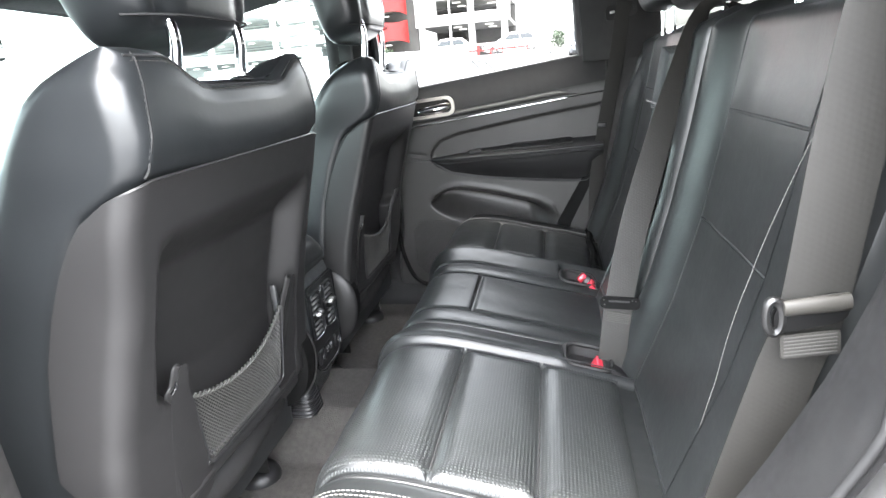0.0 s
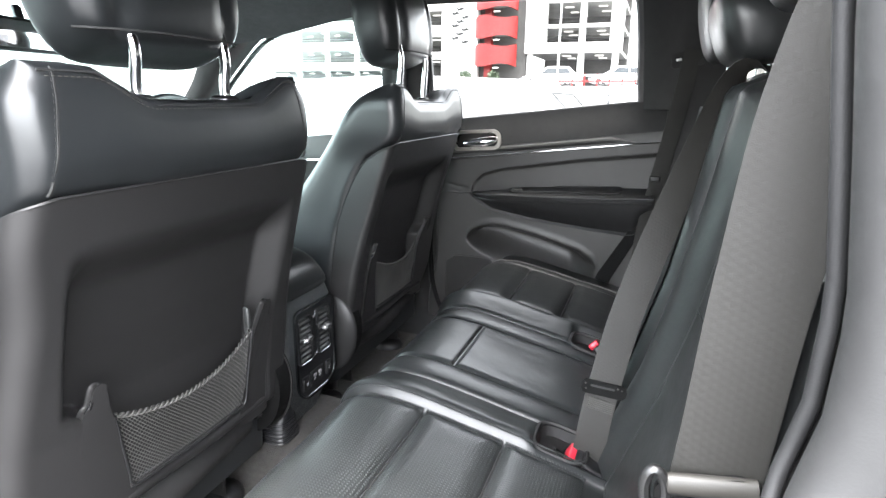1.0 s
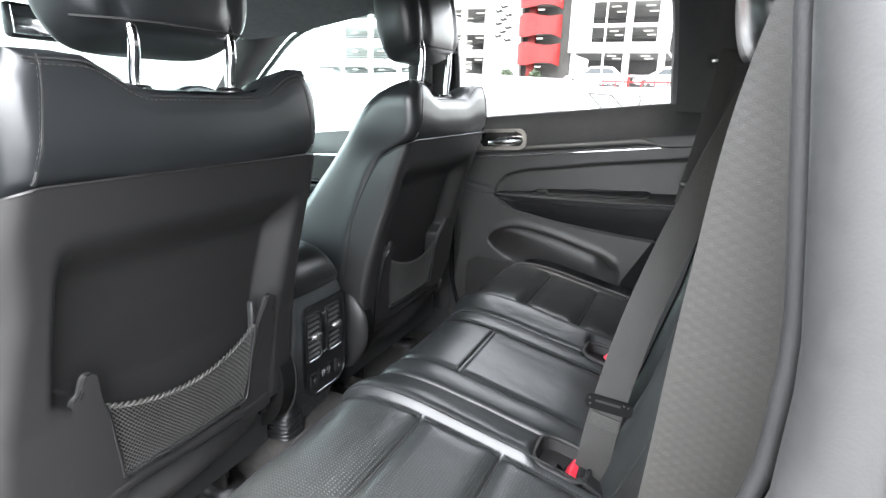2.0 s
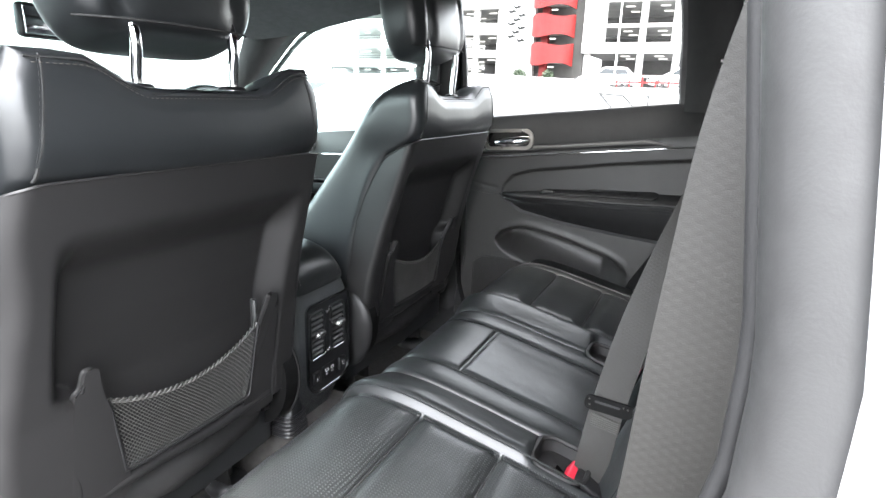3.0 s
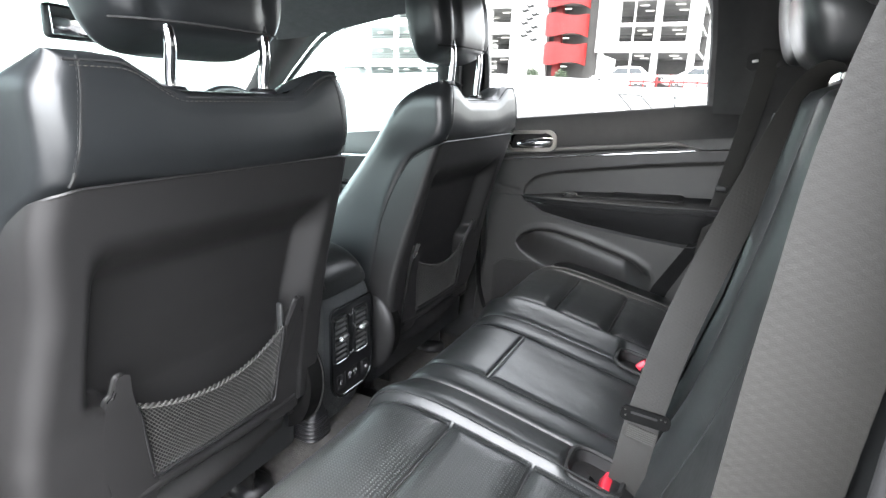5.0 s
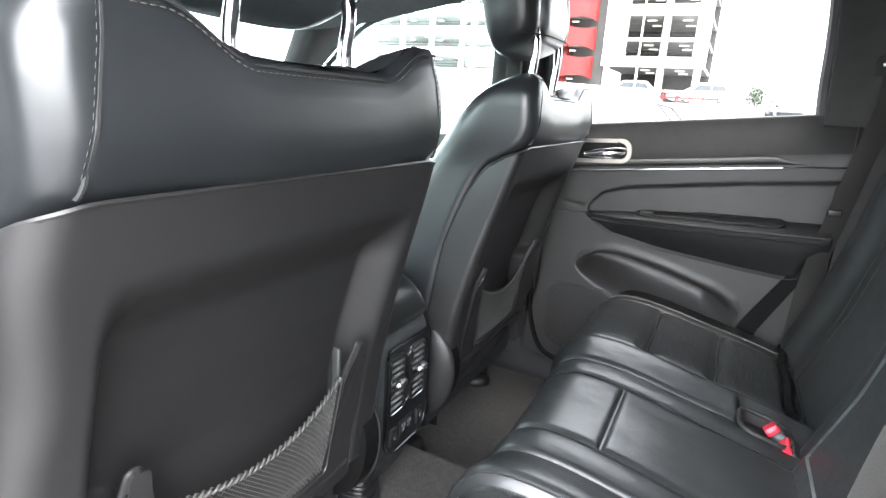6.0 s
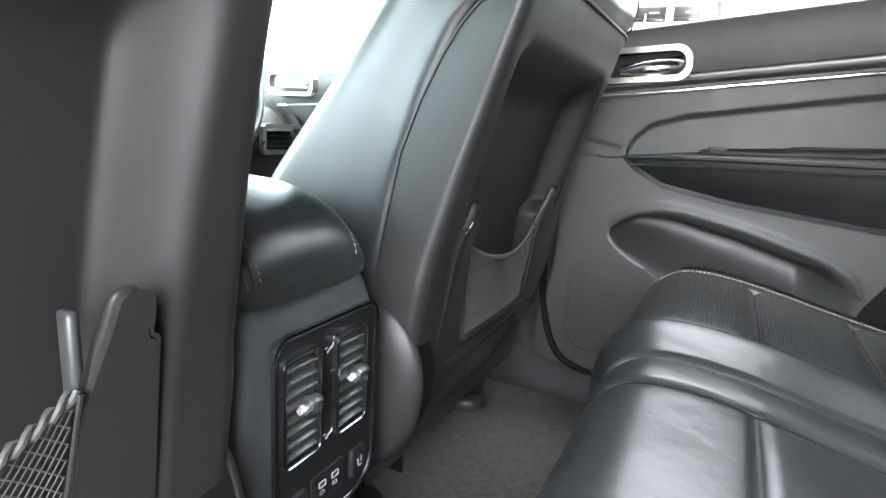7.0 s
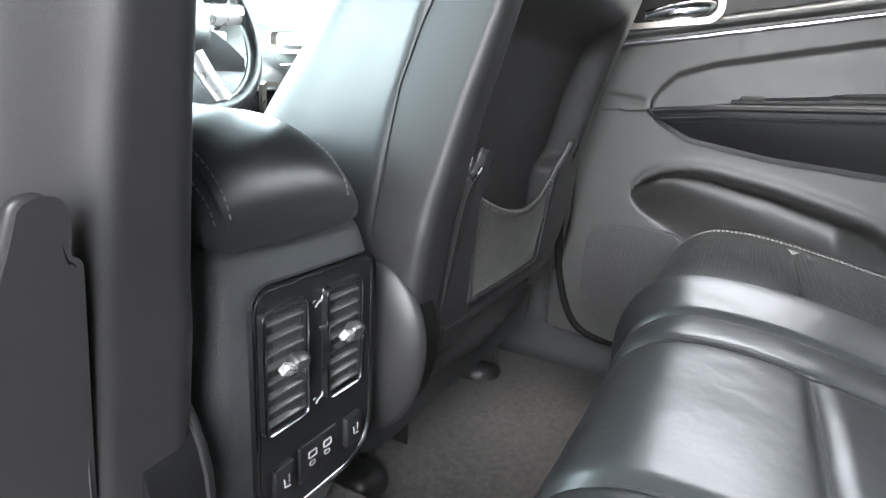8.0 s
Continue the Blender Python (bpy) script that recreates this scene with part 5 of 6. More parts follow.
def tongue(parent, c, along, across, bar):
    """A belt's latch plate: slotted plate with rivets, moulded bar and stitched patch."""
    al, ac = Vector(along).normalized(), Vector(across).normalized()
    nn = al.cross(ac)
    if nn.x > 0:
        nn = -nn
    place = lambda a, b, d: Vector(c) + ac * a + al * b + nn * d
    t = part("tongue", plate(rounded(*((0.050, 0.020, 0.008, 6) if bar else (0.064, 0.018, 0.007, 6))), lambda a, b, d: place(a, b + 0.10 * a, d + 0.001), 0.005, 0.0015), BLACKSEAL, parent, "black latch plate")
    part("slot", plate(rounded(0.036, 0.0035, 0.0015, 3), lambda a, b, d: place(a - 0.002, b + 0.003 + 0.1 * a, d + 0.0055), 0.0008), TYRE, t)
    for a, b in () if bar else ((-0.028, 0.005), (-0.026, -0.003), (0.020, 0.006), (0.026, 0.005)):
        part("rivet", box(place(a, b + 0.1 * a, 0.0065), (0.0022, 0.0022, 0.0022), 0.0006), BEIGE, t)
    if bar:
        part("moulded_bar", loft([[place(a, 0.006 + r * math.cos(q), 0.004 + r * 0.75 * math.sin(q)) for q in np.linspace(0, 2 * math.pi, 15)[:-1]] for a, r in ((-0.020, 0.004), (-0.019, 0.0065), (0.0, 0.007), (0.020, 0.0072), (0.027, 0.007), (0.028, 0.005))]), BEIGE, t, "grey-beige moulded grip")
        part("loop", tube([place(-0.026 + 0.006 * math.cos(q), 0.0 + 0.014 * math.sin(q), 0.004) for q in np.linspace(0, 2 * math.pi, 20)[:-1]], 0.0035, 8, True), STEEL, t, "dark steel loop end")
    sewn = part("sewn_patch", plate(rounded(0.043, 0.020, 0.002, 3, 0, -0.027), lambda a, b, d: place(a, b, d + 0.003), 0.0012), PATCH, t, "sewn webbing patch")
    for k in range(6):
        part("patch_stitching", plate(rounded(0.038, 0.0011, 0.0004, 2, 0, -0.0195 - 0.003 * k), lambda a, b, d: place(a, b, d + 0.0042), 0.0005), NETTING, sewn)
    return t


nb = thing("seat_belt", (-0.68, -0.07, 0.75), "grey seat belt hanging slack beside the backrest, near door opening", "seat belt", "seat belts")
part("webbing", ribbon([(-0.690, -0.165, 1.50), (-0.678, -0.118, 1.33), (-0.673, -0.105, 1.22), (-0.668, -0.096, 1.09), (-0.665, -0.083, 1.03), (-0.664, -0.060, 0.93), (-0.664, -0.03, 0.80)], [(0.05, 1, 0.05)] * 7), WEB, nb)
tongue(nb, (-0.672, -0.091, 1.088), (0.0, 0.1, 1.0), (0.05, -0.95, 0.1), True)
cb = thing("seat_belt", (-0.17, -0.02, 0.78), "grey centre seat belt buckled in beside the red catch", "seat belt", "seat belts")
part("webbing", ribbon([(-0.075, -0.225, 1.33), (-0.085, -0.150, 1.345), (-0.105, -0.105, 1.24), (-0.150, -0.040, 1.03), (-0.176, -0.010, 0.885), (-0.190, 0.0, 0.81), (-0.196, 0.005, 0.76)], [(-0.3, 0.9, 0.2), (-0.5, 0.6, 0.0), (-0.45, 0.8, 0.0), (-0.1, 1, 0.1), (0.05, 1, 0.3), (0.05, 1, 0.3), (0.05, 1, 0.3)]), WEB, cb)
tongue(cb, (-0.178, -0.010, 0.882), (0.10, -0.1, 1.0), (0.05, -1.0, -0.20), False)
fb_ = thing("seat_belt", (0.70, -0.06, 0.75), "dark seat belt hanging beside the far backrest", "seat belt", "seat belts")
part("webbing", ribbon([(0.706, -0.118, 1.435), (0.709, -0.112, 1.39), (0.711, -0.100, 1.30), (0.713, -0.080, 1.18), (0.715, -0.060, 1.06), (0.715, -0.040, 0.92), (0.708, -0.032, 0.74)], [(-0.25, 1, 0.12)] * 7, 0.0225), WEB, fb_)
part("tongue", box((0.703, -0.056, 1.091), (0.008, 0.028, 0.016), 0.003), DARKPLASTIC, fb_)


bg = thing("belt_guide", (0.712, -0.11, 1.40), "black moulded belt guide in the rear pillar", "belt guide")
part("housing", frame_of(rounded(0.088, 0.040, 0.012, 5), rounded(0.068, 0.016, 0.006, 5), lambda a, b, d: Vector((0.717 - d, -0.110 + a + 0.1 * b, 1.412 + b - 0.16 * a)), 0.005), TRIM, bg)
part("slot", plate(rounded(0.070, 0.018, 0.006, 4), lambda a, b, d: Vector((0.716 - d, -0.110 + a, 1.412 + b - 0.16 * a)), 0.002), TYRE, bg)
# silver tab modelled in place of a glint on the guide
part("guide_glint", box((0.701, -0.084, 1.409), (0.005, 0.014, 0.007), 0.0015, pose(0, 0, 0, -9)), SILVER, bg, "silver tab standing in for a glint")


def buckle(x, y, z, tilt, lean, label):
    t = thing("belt_buckle", (x, y, z - 0.05), label, "belt buckle", "belt buckles")
    m = pose(x, y, z, -30 + tilt, lean, 0)
    bm = box((0, 0, -0.022), (0.042, 0.025, 0.05), 0.006)
    bmesh.ops.transform(bm, matrix=m, verts=bm.verts)
    part("housing", bm, DARKPLASTIC, t)
    bm = box((0, 0.003, 0.006), (0.040, 0.022, 0.014), 0.003)
    bmesh.ops.transform(bm, matrix=m, verts=bm.verts)
    part("press_button", bm, RED, t, "red release button")


buckle(-0.202, 0.022, 0.770, -30, 0, "black belt buckle with red button in the cushion")
buckle(0.200, 0.028, 0.782, -15, 18, "black belt buckle with red button in the cushion")
buckle(0.172, 0.010, 0.772, -15, -10, "second red-buttoned buckle beside the first")
# trim cups round the buckles
for x in (-0.195, 0.195):
    rim = [(x + a, 0.045 + b, 0.786 + b * 0.22) for a, b in rounded(0.082, 0.080, 0.025, 5)]
    cup = loft([[Vector((x + (p[0] - x) * k, 0.045 + (p[1] - 0.045) * k, p[2] - h)) for p in rim] for k, h in ((0.99, 0.0), (0.95, 0.012), (0.86, 0.020), (0.2, 0.024))], cap=False)
    solo("buckle_well", join(tube(rim, 0.004, 6, True), cup), TRIM, "black moulded cup round the belt buckle", "buckle cup", "buckle cups")

# ---- door opening on the camera's side ----
def jamb_y(z):
    return lerp(z, ((0.55, 0.22), (0.70, 0.12), (0.80, 0.065), (0.90, 0.005), (0.99, -0.042), (1.064, -0.076), (1.13, -0.098), (1.19, -0.112), (1.236, -0.113), (1.288, -0.106), (1.328, -0.100), (1.36, -0.096), (1.45, -0.080), (1.58, -0.045)))


def jamb_out(z):
    """The opening's edge flares outwards towards the sill."""
    return 0.055 * smooth01((1.17 - z) / 0.10)


solo("trim_jamb_left", sheet(lambda u, v: (-0.722 - (0.027 + jamb_out(v)) * u, jamb_y(v) - 0.012 * (1 - u) ** 2, v), 0, 1, 0.6, 1.58, 8, 60, 0.02, (0.3, -1, 0)), SILLPLASTIC, "dark grey trim edge of the door opening", "trim", kind="structure")
solo("trim_seat_side_left", sheet(lambda u, v: (-0.655 - 0.075 * u, (lerp(v, BACKY) - 0.03) * (1 - u) + (jamb_y(v) - 0.03) * u, v), 0, 1, 0.72, 1.40, 6, 30, 0.015, (0, -1, 0)), DARKPLASTIC, "dark trim between seat and door opening", "trim", kind="structure")
solo("trim_seal_bead", tube([(-0.7515 - jamb_out(z), jamb_y(z) + 0.0002, z) for z in np.linspace(0.6, 1.6, 60)], 0.0034, 10), SILLPLASTIC, "slim rubber bead beside the door seal", "door seal", kind="structure")
solo("trim_door_seal_left", tube([(-0.769 - jamb_out(z), jamb_y(z) - 0.014, z) for z in np.linspace(0.6, 1.6, 60)], 0.0150, 18), RUBBER, "grey rubber seal round the open door", "door seal", kind="structure")
solo("wall_body_side", sheet(lambda u, v: (-0.786 - jamb_out(v) - 0.06 * smooth01(u / 0.12), jamb_y(v) - 0.021 - 0.9 * u - 0.05 * smooth01((1.17 - v) / 0.08), v), 0, 1, 0.45, 1.62, 24, 40, 0.02, (1, 0, 0)), PAINT, "white painted body side behind the door opening", "car body", kind="structure")

# the rear door stands open, swung out from the middle pillar
od = thing("door_4", (-0.83, 0.70, 0.55), "open white rear car door with charcoal inner trim", "car door", kind="structure")


def leaf_at(u, z, d):
    """u out along the open door, d through it from its inner side to its outer side."""
    return Vector((-0.835 - 0.955 * u - 0.30 * d, 0.70 + 0.30 * u - 0.10 * u * u + 0.955 * d, z))


part("inner_panel", sheet(lambda u, v: leaf_at(u, 0.54 + v * (0.70 - 0.06 * u), -0.02 * smooth01(v / 0.2) - 0.05 * bell(v, 0.66, 0.08)), 0, 0.92, 0, 1, 30, 30, 0.02, (0, 1, 0)), DOORPLASTIC, od)
part("outer_skin", sheet(lambda u, v: leaf_at(u, 0.50 + v * (0.74 - 0.06 * u), 0.10 + 0.02 * math.sin(v * 3)), 0, 0.94, 0, 1, 20, 20, 0.01, (0, 1, 0)), PAINT, od)
part("chrome_strip", tube([leaf_at(u, 1.10 - 0.05 * u, -0.03) for u in np.linspace(0.08, 0.85, 20)], 0.004, 6), CHROME, od)
part("window_frame", tube(curve_through([leaf_at(0.01, 1.22, 0.04), leaf_at(0.03, 1.45, 0.03), leaf_at(0.10, 1.58, 0.02), leaf_at(0.5, 1.60, 0.02), leaf_at(0.72, 1.54, 0.03), leaf_at(0.82, 1.38, 0.04), leaf_at(0.86, 1.20, 0.05)], 40), 0.02, 8), DARKPLASTIC, od)
og = part("glass", sheet(lambda u, v: leaf_at(u, 1.20 + v * 0.37, 0.04), 0.03, 0.76, 0, 1, 8, 6), TINTGLASS, od)
og.visible_shadow = False

# ---- front of the cabin ----
dash = thing("dashboard", (0, 1.5, 0.8), "dark dashboard below the windscreen", "dashboard")
prof = [(1.30, 0.78), (1.27, 0.90), (1.285, 1.0), (1.33, 1.05), (1.42, 1.085), (1.60, 1.095), (2.02, 1.07), (2.04, 0.78)]
part("body", loft([[Vector((x, y + 0.03 * (1 - abs(x) / 0.75) * (1 if y < 1.5 else 0), z)) for y, z in prof] for x in np.linspace(-0.75, 0.75, 16)]), DARKPLASTIC, dash)
part("binnacle", loft([[Vector((0.40 + o, y, 1.07 + 0.07 * k * (1 - (o / 0.19) ** 2))) for o in np.linspace(-0.19, 0.19, 12)] + [Vector((0.40 + o, y, 1.04)) for o in np.linspace(0.19, -0.19, 12)] for y, k in ((1.33, 1.0), (1.42, 0.95), (1.55, 0.5))]), DARKPLASTIC, dash)
part("gauge_glass", box((0.40, 1.34, 1.085), (0.30, 0.01, 0.07), 0.004), GLOSSBLACK, dash)
for sx in (-0.62, -0.1, 0.12, 0.64):
    v = part("vent", frame_of(rounded(0.13, 0.07, 0.015, 4), rounded(0.11, 0.05, 0.01, 4), lambda a, b, d: Vector((sx + a, 1.275 - d, 0.99 + b)), 0.012), SATIN, dash)
    for k in range(4):
        part("slat", box((sx, 1.285, 0.972 + 0.012 * k), (0.11, 0.02, 0.002)), DARKPLASTIC, v)
part("screen", box((0.01, 1.285, 0.90), (0.20, 0.012, 0.09), 0.004), GLOSSBLACK, dash)
sw_ = thing("steering_wheel", (0.40, 1.28, 0.96), "leather-rimmed steering wheel with silver spokes", "steering wheel")
wm = pose(0.365, 1.27, 1.13, 66, 0, 0)


def wheel_point(a, r, h=0.0):
    return wm @ Vector((r * math.cos(a), r * math.sin(a), h))


part("rim", tube([wheel_point(a, 0.183) for a in np.linspace(0, 2 * math.pi, 49)[:-1]], 0.016, 10, True), LEATHER, sw_)
part("hub", loft([[wheel_point(a, r, h) for a in np.linspace(0, 2 * math.pi, 25)[:-1]] for r, h in ((0.075, -0.02), (0.078, 0.01), (0.06, 0.03), (0.02, 0.036))]), LEATHER_BACK, sw_)
for a in (radians(8), radians(172), radians(250), radians(290)):
    part("spoke", tube([wheel_point(a, 0.06), wheel_point(a, 0.12, -0.004), wheel_point(a, 0.178)], 0.012, 8, flat=0.02), SILVER, sw_, "silver spoke")
part("column", tube([(0.40, 1.30, 1.12), (0.40, 1.48, 1.03)], 0.05, 12), DARKPLASTIC, sw_)
rv = thing("rear_view_mirror", (-0.03, 1.32, 1.37), "dark interior mirror on the windscreen", "car mirror")
part("housing", box((-0.03, 1.345, 1.435), (0.25, 0.03, 0.075), 0.012, pose(0, 0, 0, 0, 0, 12), 3), DARKPLASTIC, rv)
part("mirror_glass", box((-0.033, 1.328, 1.435), (0.23, 0.004, 0.058), 0.001, pose(0, 0, 0, 0, 0, 12)), CHROME, rv)
part("stalk", tube([(-0.02, 1.36, 1.45), (0, 1.40, 1.50)], 0.012, 8), DARKPLASTIC, rv)
for sx in (-0.36, 0.36):
    solo("sun_visor", box((sx * 0.9, 1.33, 1.548), (0.36, 0.16, 0.018), 0.007, pose(0, 0, 0, -10)), HEADLINER, "grey cloth sun visor folded up", "sun visor", "sun visors")


# ---- outside ----
def ground_z(x, y):
    return 0.45 * smooth01((x - 4.0) / 20.0) + 1.70 * smooth01((x - 29.0) / 9.0)


def gx(u):
    return math.copysign(abs(u) ** 2.2, u) * 400


solo("ground", sheet(lambda u, v: (gx(u) + 5, gx(v), ground_z(gx(u) + 5, gx(v))), -1, 1, -1, 1, 100, 60), ASPHALT, "grey asphalt car park rising to the street", "ground", kind="structure")


def car(x, y, turn, label, paint, L=4.4, H=1.45, Wd=1.78, van=0.0, group="parked cars", panes=None):
    """A parked car: body, glasshouse, windows, wheels, lamps. Its nose points along its own +y."""
    z0 = ground_z(x, y)
    panes = panes or DARKGLASS
    t = thing("parked_car", (0, 0, 0), label, "car", group)
    hw = Wd / 2
    rows = []
    side = [(-L / 2, 0.45, 0.78, 0.86), (-L / 2 + 0.08, 0.28, 0.95, 0.95), (-L * 0.36, 0.24, 0.98, 1.0), (-L * 0.1, 0.24, 0.96, 1.0), (L * 0.15, 0.24, 0.93, 1.0), (L * 0.30, 0.24, 0.88, 0.99), (L * 0.42, 0.26, 0.80, 0.95), (L / 2, 0.40, 0.68, 0.82)]
    for yy, zl, zh, k in side:
        w = hw * k
        rows.append([Vector(p) for p in ((-w * 0.92, yy, zl), (-w, yy, zl + 0.12), (-w, yy, zh - 0.14), (-w * 0.95, yy, zh), (0, yy, zh + 0.02), (w * 0.95, yy, zh), (w, yy, zh - 0.14), (w, yy, zl + 0.12), (w * 0.92, yy, zl))])
    part("body", loft(rows), paint, t, sharp=50)
    ya, yb, yc, yd = -L * 0.46 + 0.10, -L * 0.30 - 0.25 * van, L * 0.06, L * 0.26
    house = []
    for yy, k, kw in ((ya, 0.0, 1.0), (yb, 1.0, 0.84), ((yb + yc) / 2, 1.06, 0.84), (yc, 1.0, 0.84), (yd, 0.0, 0.98)):
        zb, zt = 0.93, 0.93 + (H - 0.93) * min(k, 1.06) + 0.01
        house.append([Vector(p) for p in ((-hw * 0.94, yy, zb), (-hw * kw * 0.96, yy, zt - 0.05 * min(k, 1)), (-hw * kw * 0.8, yy, zt), (0, yy, zt + 0.02), (hw * kw * 0.8, yy, zt), (hw * kw * 0.96, yy, zt - 0.05 * min(k, 1)), (hw * 0.94, yy, zb))])
    part("cabin", loft(house), paint, t, sharp=50)
    zg = 0.93 + (H - 0.93) * 0.82

    def pane(pts, out):
        n = Vector(out) * 0.006
        return mesh_from([Vector(p) + n for p in pts] + [Vector(p) - n for p in pts], [tuple(range(len(pts))), tuple(range(2 * len(pts) - 1, len(pts) - 1, -1))] + [(i, (i + 1) % len(pts), len(pts) + (i + 1) % len(pts), len(pts) + i) for i in range(len(pts))])
    ym = (yb + yc) / 2
    for sg in (-1, 1):
        xb, xt = sg * hw * 0.935, sg * hw * 0.835
        f = lambda yq, zq: (xb + (xt - xb) * (zq - 0.95) / (zg - 0.95) + sg * 0.012, yq, zq)
        part("side_window", pane([f(ya + 0.38, 0.97), f(ym - 0.04, 0.97), f(ym - 0.04, zg), f(yb + 0.05, zg)], (sg, 0, 0.2)), panes, t)
        part("side_window", pane([f(ym + 0.04, 0.97), f(yd - 0.42, 0.97), f(yc - 0.02, zg), f(ym + 0.04, zg)], (sg, 0, 0.2)), panes, t)
        part("door_handle", box((sg * (hw + 0.005), ym + 0.2, 0.84), (0.02, 0.14, 0.03), 0.008), paint, t)
        for yw in (-L * 0.30, L * 0.31):
            wpart = part("wheel", loft([[Vector((sg * (hw - 0.20 + dx), yw + r * math.cos(a), 0.32 + r * math.sin(a))) for a in np.linspace(0, 2 * math.pi, 25)[:-1]] for dx, r in ((0, 0.31), (0.02, 0.325), (0.17, 0.325), (0.19, 0.31))]), TYRE, t)
            part("rim", loft([[Vector((sg * (hw - 0.02 + dx), yw + r * math.cos(a), 0.32 + r * math.sin(a))) for a in np.linspace(0, 2 * math.pi, 25)[:-1]] for dx, r in ((0, 0.21), (0.012, 0.21), (0.005, 0.18), (0.012, 0.05))]), SILVER, wpart)
        part("headlight", box((sg * hw * 0.68, L / 2 - 0.10, 0.66), (0.34, 0.16, 0.13), 0.04), DARKGLASS, t)
        part("tail_light", box((sg * hw * 0.74, -L / 2 + 0.10, 0.80), (0.24, 0.14, 0.14), 0.03), RED, t)
    dn = Vector((0, H - 0.93, yd - yc)).normalized()
    part("windscreen", pane([(-hw * 0.84, yd - 0.08, 0.99), (hw * 0.84, yd - 0.08, 0.99), (hw * 0.70, yc + 0.09, H - 0.04), (-hw * 0.70, yc + 0.09, H - 0.04)], dn * 3), panes, t)
    up = Vector((0, -(H - 0.93), yb - ya)).normalized()
    yk = ya + 0.10 * (1 - 0.4 * van)
    back = [(-hw * 0.80, yk, 1.0), (hw * 0.80, yk, 1.0), (hw * 0.70, yb - 0.08, H - 0.07), (-hw * 0.70, yb - 0.08, H - 0.07)]
    rw_ = part("rear_window", pane(back, up * 3), panes, t)
    part("window_trim", tube([Vector(p) + up * 0.02 for p in back], 0.007, 5, True), TYRE, rw_)
    for sg in (-1, 1):
        part("roof_gutter", tube([(sg * hw * 0.80, yb + 0.05, H + 0.015), (sg * hw * 0.81, ym, H + 0.045), (sg * hw * 0.80, yc - 0.05, H + 0.015)], 0.008, 5), SILVER, t)
    t.matrix_basis = pose(x, y, z0, 0, 0, turn)
    return t


car(3.35, 2.25, 2, "white van-like wagon parked beside the open car", PAINT, 4.6, 1.40, 1.80, 0.6, panes=PALEGLASS)
car(43.0, 2.75, 8, "white hatchback parked across the street", PAINT)
car(43.3, 7.75, 4, "white sedan parked by the red stair tower", PAINT)
car(27.5, 1.35, -84, "silver-white hatchback standing in the car park", PAINT)
car(30.0, 14.5, 85, "white car parked before the building", PAINT)
car(34.0, -1.9, 88, "dark grey saloon standing on the street", DARKPAINT)
car(12.0, 9.5, 5, "white car in the next parking row", PAINT)

B = 48.0
BZ = 2.1


def garage(y0, y1, bays, levels, label, x=B, top=17.0, back=None, blind=0.0, deck=None, columns=()):
    """A parking building: white bands between open decks, columns, decks with a back wall coloured as shade, lamps
    under the slabs.
    """
    t = thing("parking_building", (x, (y0 + y1) / 2, BZ - 1), label, "building", "parking buildings")
    part("back_wall", box((x + 9.0, (y0 + y1) / 2, (top + BZ - 1) / 2), (0.3, y1 - y0, top - BZ + 1)), back or DECKSHADE, t)
    if blind:
        part("blind_wall", box((x + 0.1, y1 - blind / 2, (4.95 + top) / 2), (0.6, blind, top - 4.95), 0.03), CONCRETE, t)
        part("blind_wall", box((x + 0.1, y0 + 0.5, (4.95 + top) / 2), (0.6, 1.0, top - 4.95), 0.03), CONCRETE, t)
    for za, zb in levels:
        part("band", box((x, (y0 + y1) / 2, (za + zb) / 2), (0.5, y1 - y0, zb - za), 0.03), CONCRETE, t)
        part("deck", box((x + 4.6, (y0 + y1) / 2, za + 0.15), (8.7, y1 - y0 - 0.2, 0.28)), deck or SLAB, t)
    for k in range(bays + 1):
        y = columns[k] if columns else y0 + 0.3 + (y1 - y0 - 0.6) * k / bays
        part("column", box((x + 0.35, y, (top + BZ - 1) / 2), (0.4, 0.5, top - BZ + 1), 0.02), CONCRETE, t)
        for za, zb in levels:
            if k < bays:
                for j in range(2):
                    part("lamp", box((x + 2.0 + 3 * j, y + 1.4, za - 0.08), (0.12, 0.7, 0.06)), LAMPWHITE, t)
    for (za, zb), (zc, zd) in zip(levels, levels[1:]):
        part("railing", join(*[tube([(x + 0.2, y0 + 0.3, zb + h), (x + 0.2, y1 - 0.3, zb + h)], 0.025, 4) for h in (0.25, 0.5)]), STEEL, t)
    return t


garage(3.1, 10.9, 2, ((4.95, 5.75), (6.90, 7.15), (8.80, 9.6), (10.8, 11.5), (12.7, 13.4), (14.6, 17.0)), "white parking building with two rows of open decks", blind=1.75, columns=(3.6, 6.3, 10.5))
garage(17.9, 23.0, 2, ((4.6, 5.2), (6.5, 7.4), (8.6, 9.2), (10.6, 11.2), (12.6, 13.2), (14.6, 17.0)), "white parking building with open decks and lit lamps")
garage(24.5, 48.0, 6, ((4.2, 5.0), (6.4, 7.2), (8.6, 9.4), (10.8, 11.6), (13.0, 13.8), (15.2, 17.0)), "long pale parking building with many decks", x=58, back=CONCRETE, deck=CONCRETE)
pw = thing("stair_wall", (B - 0.2, 16.4, BZ - 1), "white blank wall with dark plain shapes on it", "wall")
part("panel", box((B - 0.2, 16.4, 9.0), (0.6, 3.0, 16.0), 0.03), CONCRETE, pw)
random.seed(5)
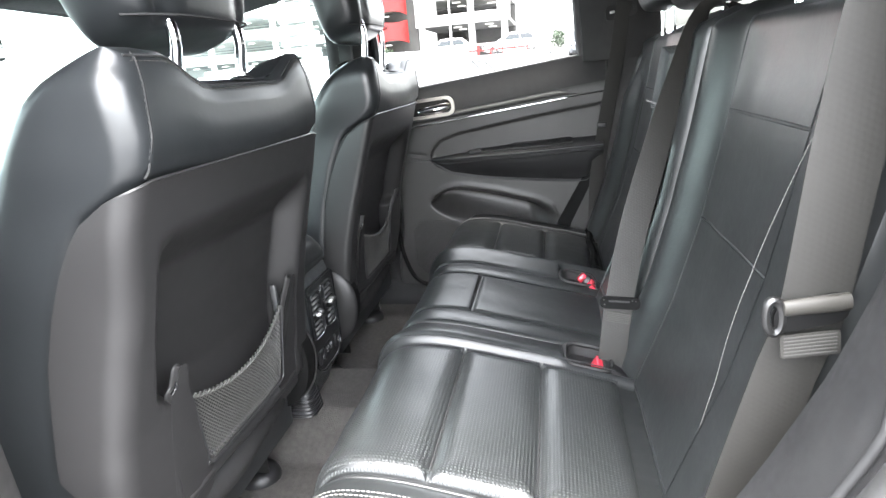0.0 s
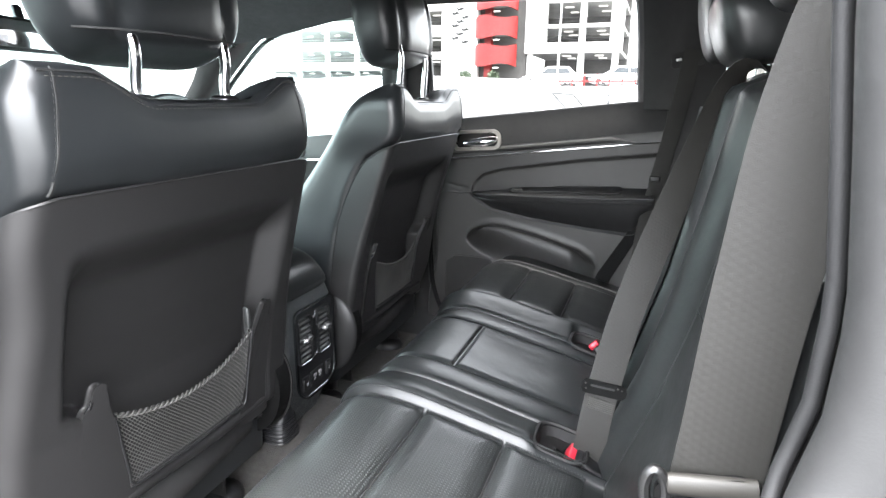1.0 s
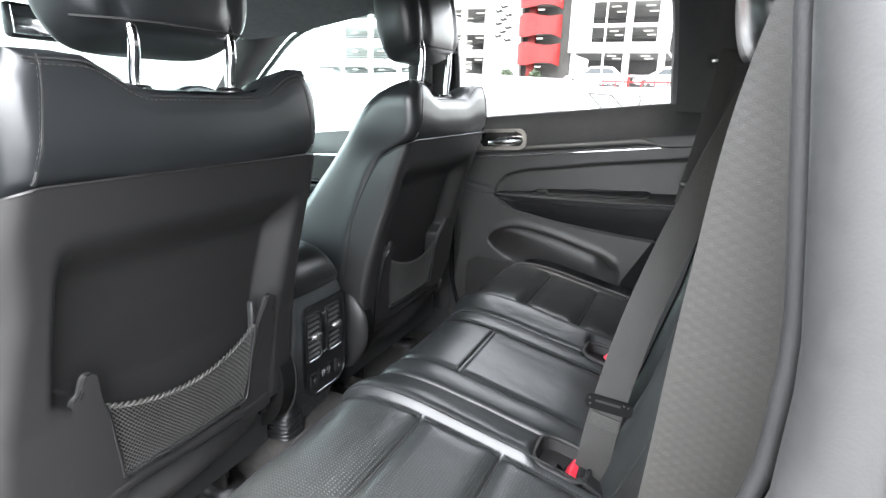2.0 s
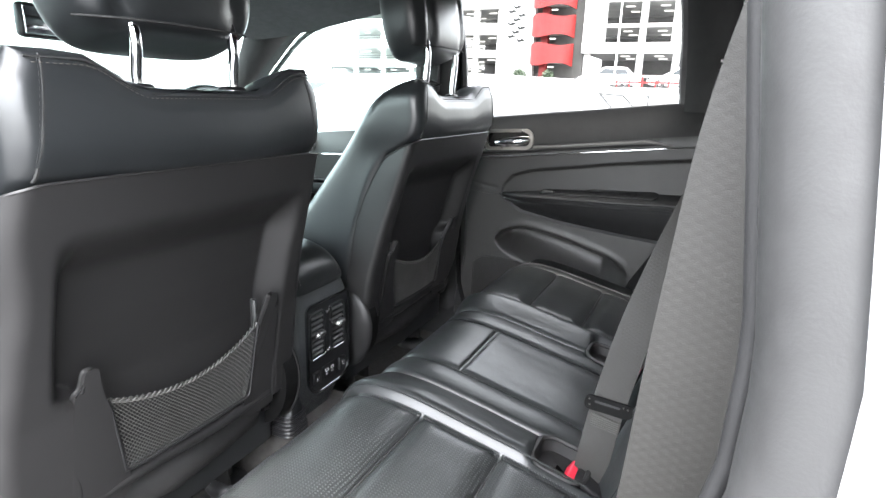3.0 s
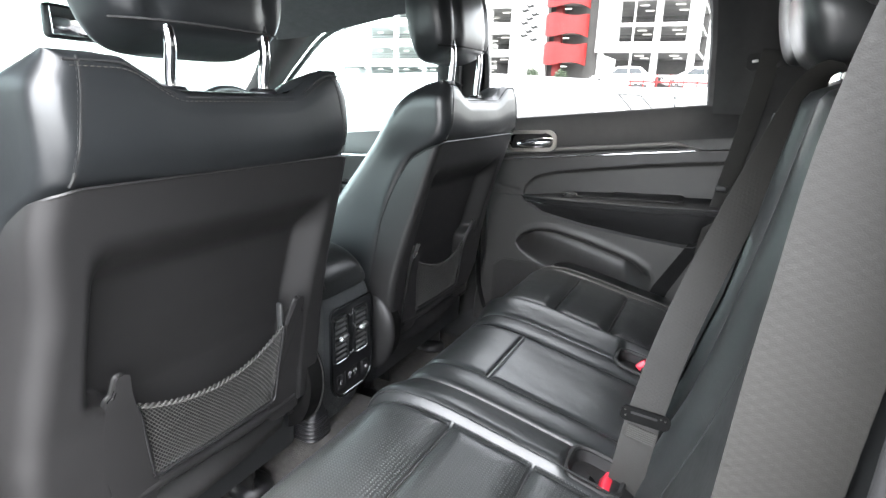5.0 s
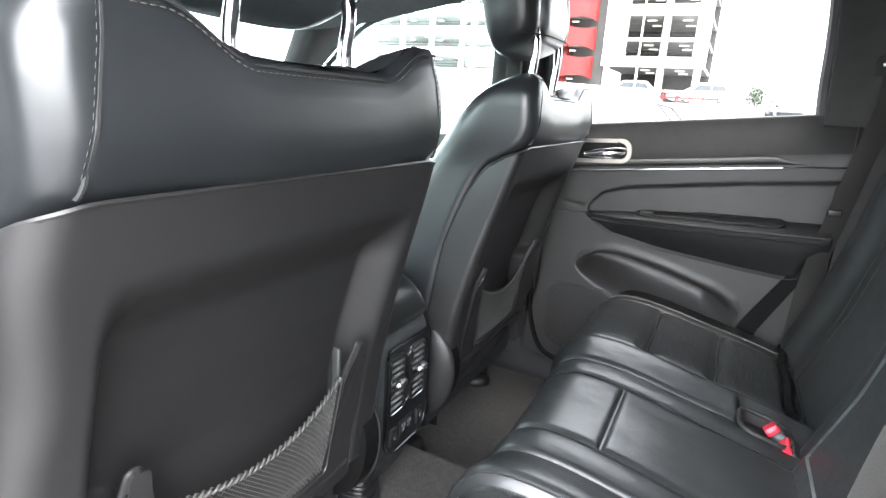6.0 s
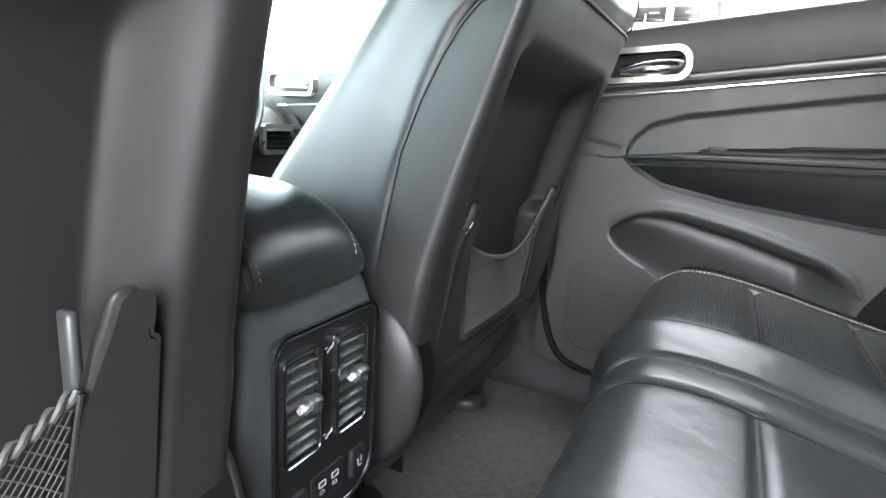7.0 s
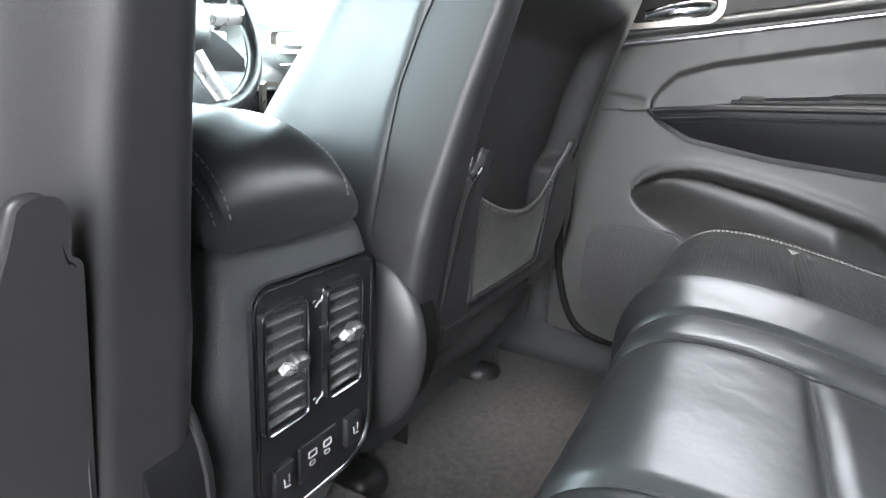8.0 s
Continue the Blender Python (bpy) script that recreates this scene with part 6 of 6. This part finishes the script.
for k in range(9):
    z = 8.6 - 0.33 * k
    y = 16.5 + 0.5 * math.sin(k * 2.1)
    part("sign_shape", plate([(y - 0.45, z), (y - 0.1, z + 0.16), (y + 0.1, z + 0.05), (y + 0.45, z + 0.2), (y + 0.2, z - 0.15), (y - 0.1, z - 0.1)], lambda a, b, d: Vector((B - 0.5 - d, a, b)), 0.03), TYRE, pw)
tw = thing("stair_tower", (B - 0.5, 13.0, BZ - 1), "round stair tower with bright red cladding bands", "stair tower")
for k in range(7):
    zl = 4.0 + 2.2 * k
    rows = []
    for i in range(25):
        a = radians(95 + 170 * i / 24)
        rows.append([Vector((B - 0.3 + 1.8 * math.cos(a), 13.3 + 1.8 * math.sin(a), z)) for z in (zl - 0.12 * math.sin(3 * a), zl + 1.56 + 0.12 * math.sin(3 * a))])
    bm = grid(rows)
    bmesh.ops.solidify(bm, geom=bm.faces[:], thickness=0.06)
    part("red_band", bm, REDPANEL, tw, "red metal band", sharp=30)
    part("landing", loft([[Vector((B - 0.3 + r * math.cos(radians(a)), 13.3 + r * math.sin(radians(a)), z)) for a in range(95, 266, 10)] for r, z in ((1.6, zl + 0.1), (1.6, zl + 0.3))]), SLAB, tw)
    part("lamp", box((B - 1.2, 13.1, zl - 0.2), (0.12, 0.5, 0.06)), LAMPWHITE, tw)
# core in the same painted shade, seen between the red bands
part("core", box((B + 0.3, 13.0, 9.0), (0.5, 4.4, 16.0)), DECKSHADE, tw)
part("red_core", box((B - 0.6, 13.9, 9.0), (0.5, 0.6, 15.0)), REDPANEL, tw)
pole = thing("lamp_post", (44.0, 7.4, ground_z(44, 7.4)), "thin white lamp post before the building", "lamp post")
part("shaft", tube([(44, 7.4, 2.0), (44, 7.4, 5.2), (44, 7.4, 9.5)], [0.08, 0.07, 0.05], 8), CONCRETE, pole)
fence = thing("street_fence", (41.0, 4.2, ground_z(41, 4.2)), "low red and white street barrier", "fence")
for k in range(7):
    part("post", box((41.0, 1.6 + 0.85 * k, 2.15 + 0.45), (0.08, 0.08, 0.9)), REDPANEL, fence)
for h in (0.4, 0.8):
    part("rail", box((41.0, 4.15, 2.15 + h), (0.05, 5.4, 0.12)), REDPANEL if h < 0.6 else CONCRETE, fence)


def shrub(x, y, r):
    t = thing("shrub", (x, y, ground_z(x, y)), "small green street shrub beside the stair tower", "shrub", "shrubs")
    z0 = ground_z(x, y)
    part("stem", tube([(x, y, z0 - 0.05), (x, y, z0 + r)], 0.05, 6), STEEL, t)
    vs, fs = [], []
    for k in range(500):
        d = Vector((random.gauss(0, 1), random.gauss(0, 1), random.gauss(0, 1))).normalized() * r * random.uniform(0.4, 1.05)
        c = Vector((x, y, z0 + r * 1.3)) + Vector((d.x, d.y, d.z * 1.2))
        a = Vector((random.gauss(0, 1), random.gauss(0, 1), random.gauss(0, 1))).normalized() * 0.11
        b = a.cross(Vector((random.gauss(0, 1), 0.3, 1))).normalized() * 0.05
        i = len(vs)
        vs += [c - a, c + b, c + a, c - b]
        fs.append((i, i + 1, i + 2, i + 3))
    part("foliage", mesh_from(vs, fs), LEAF, t, smooth=False)


for q in ((43.0, 14.5, 0.55), (43.0, 12.2, 0.5), (42.0, -0.6, 0.6)):
    shrub(*q)
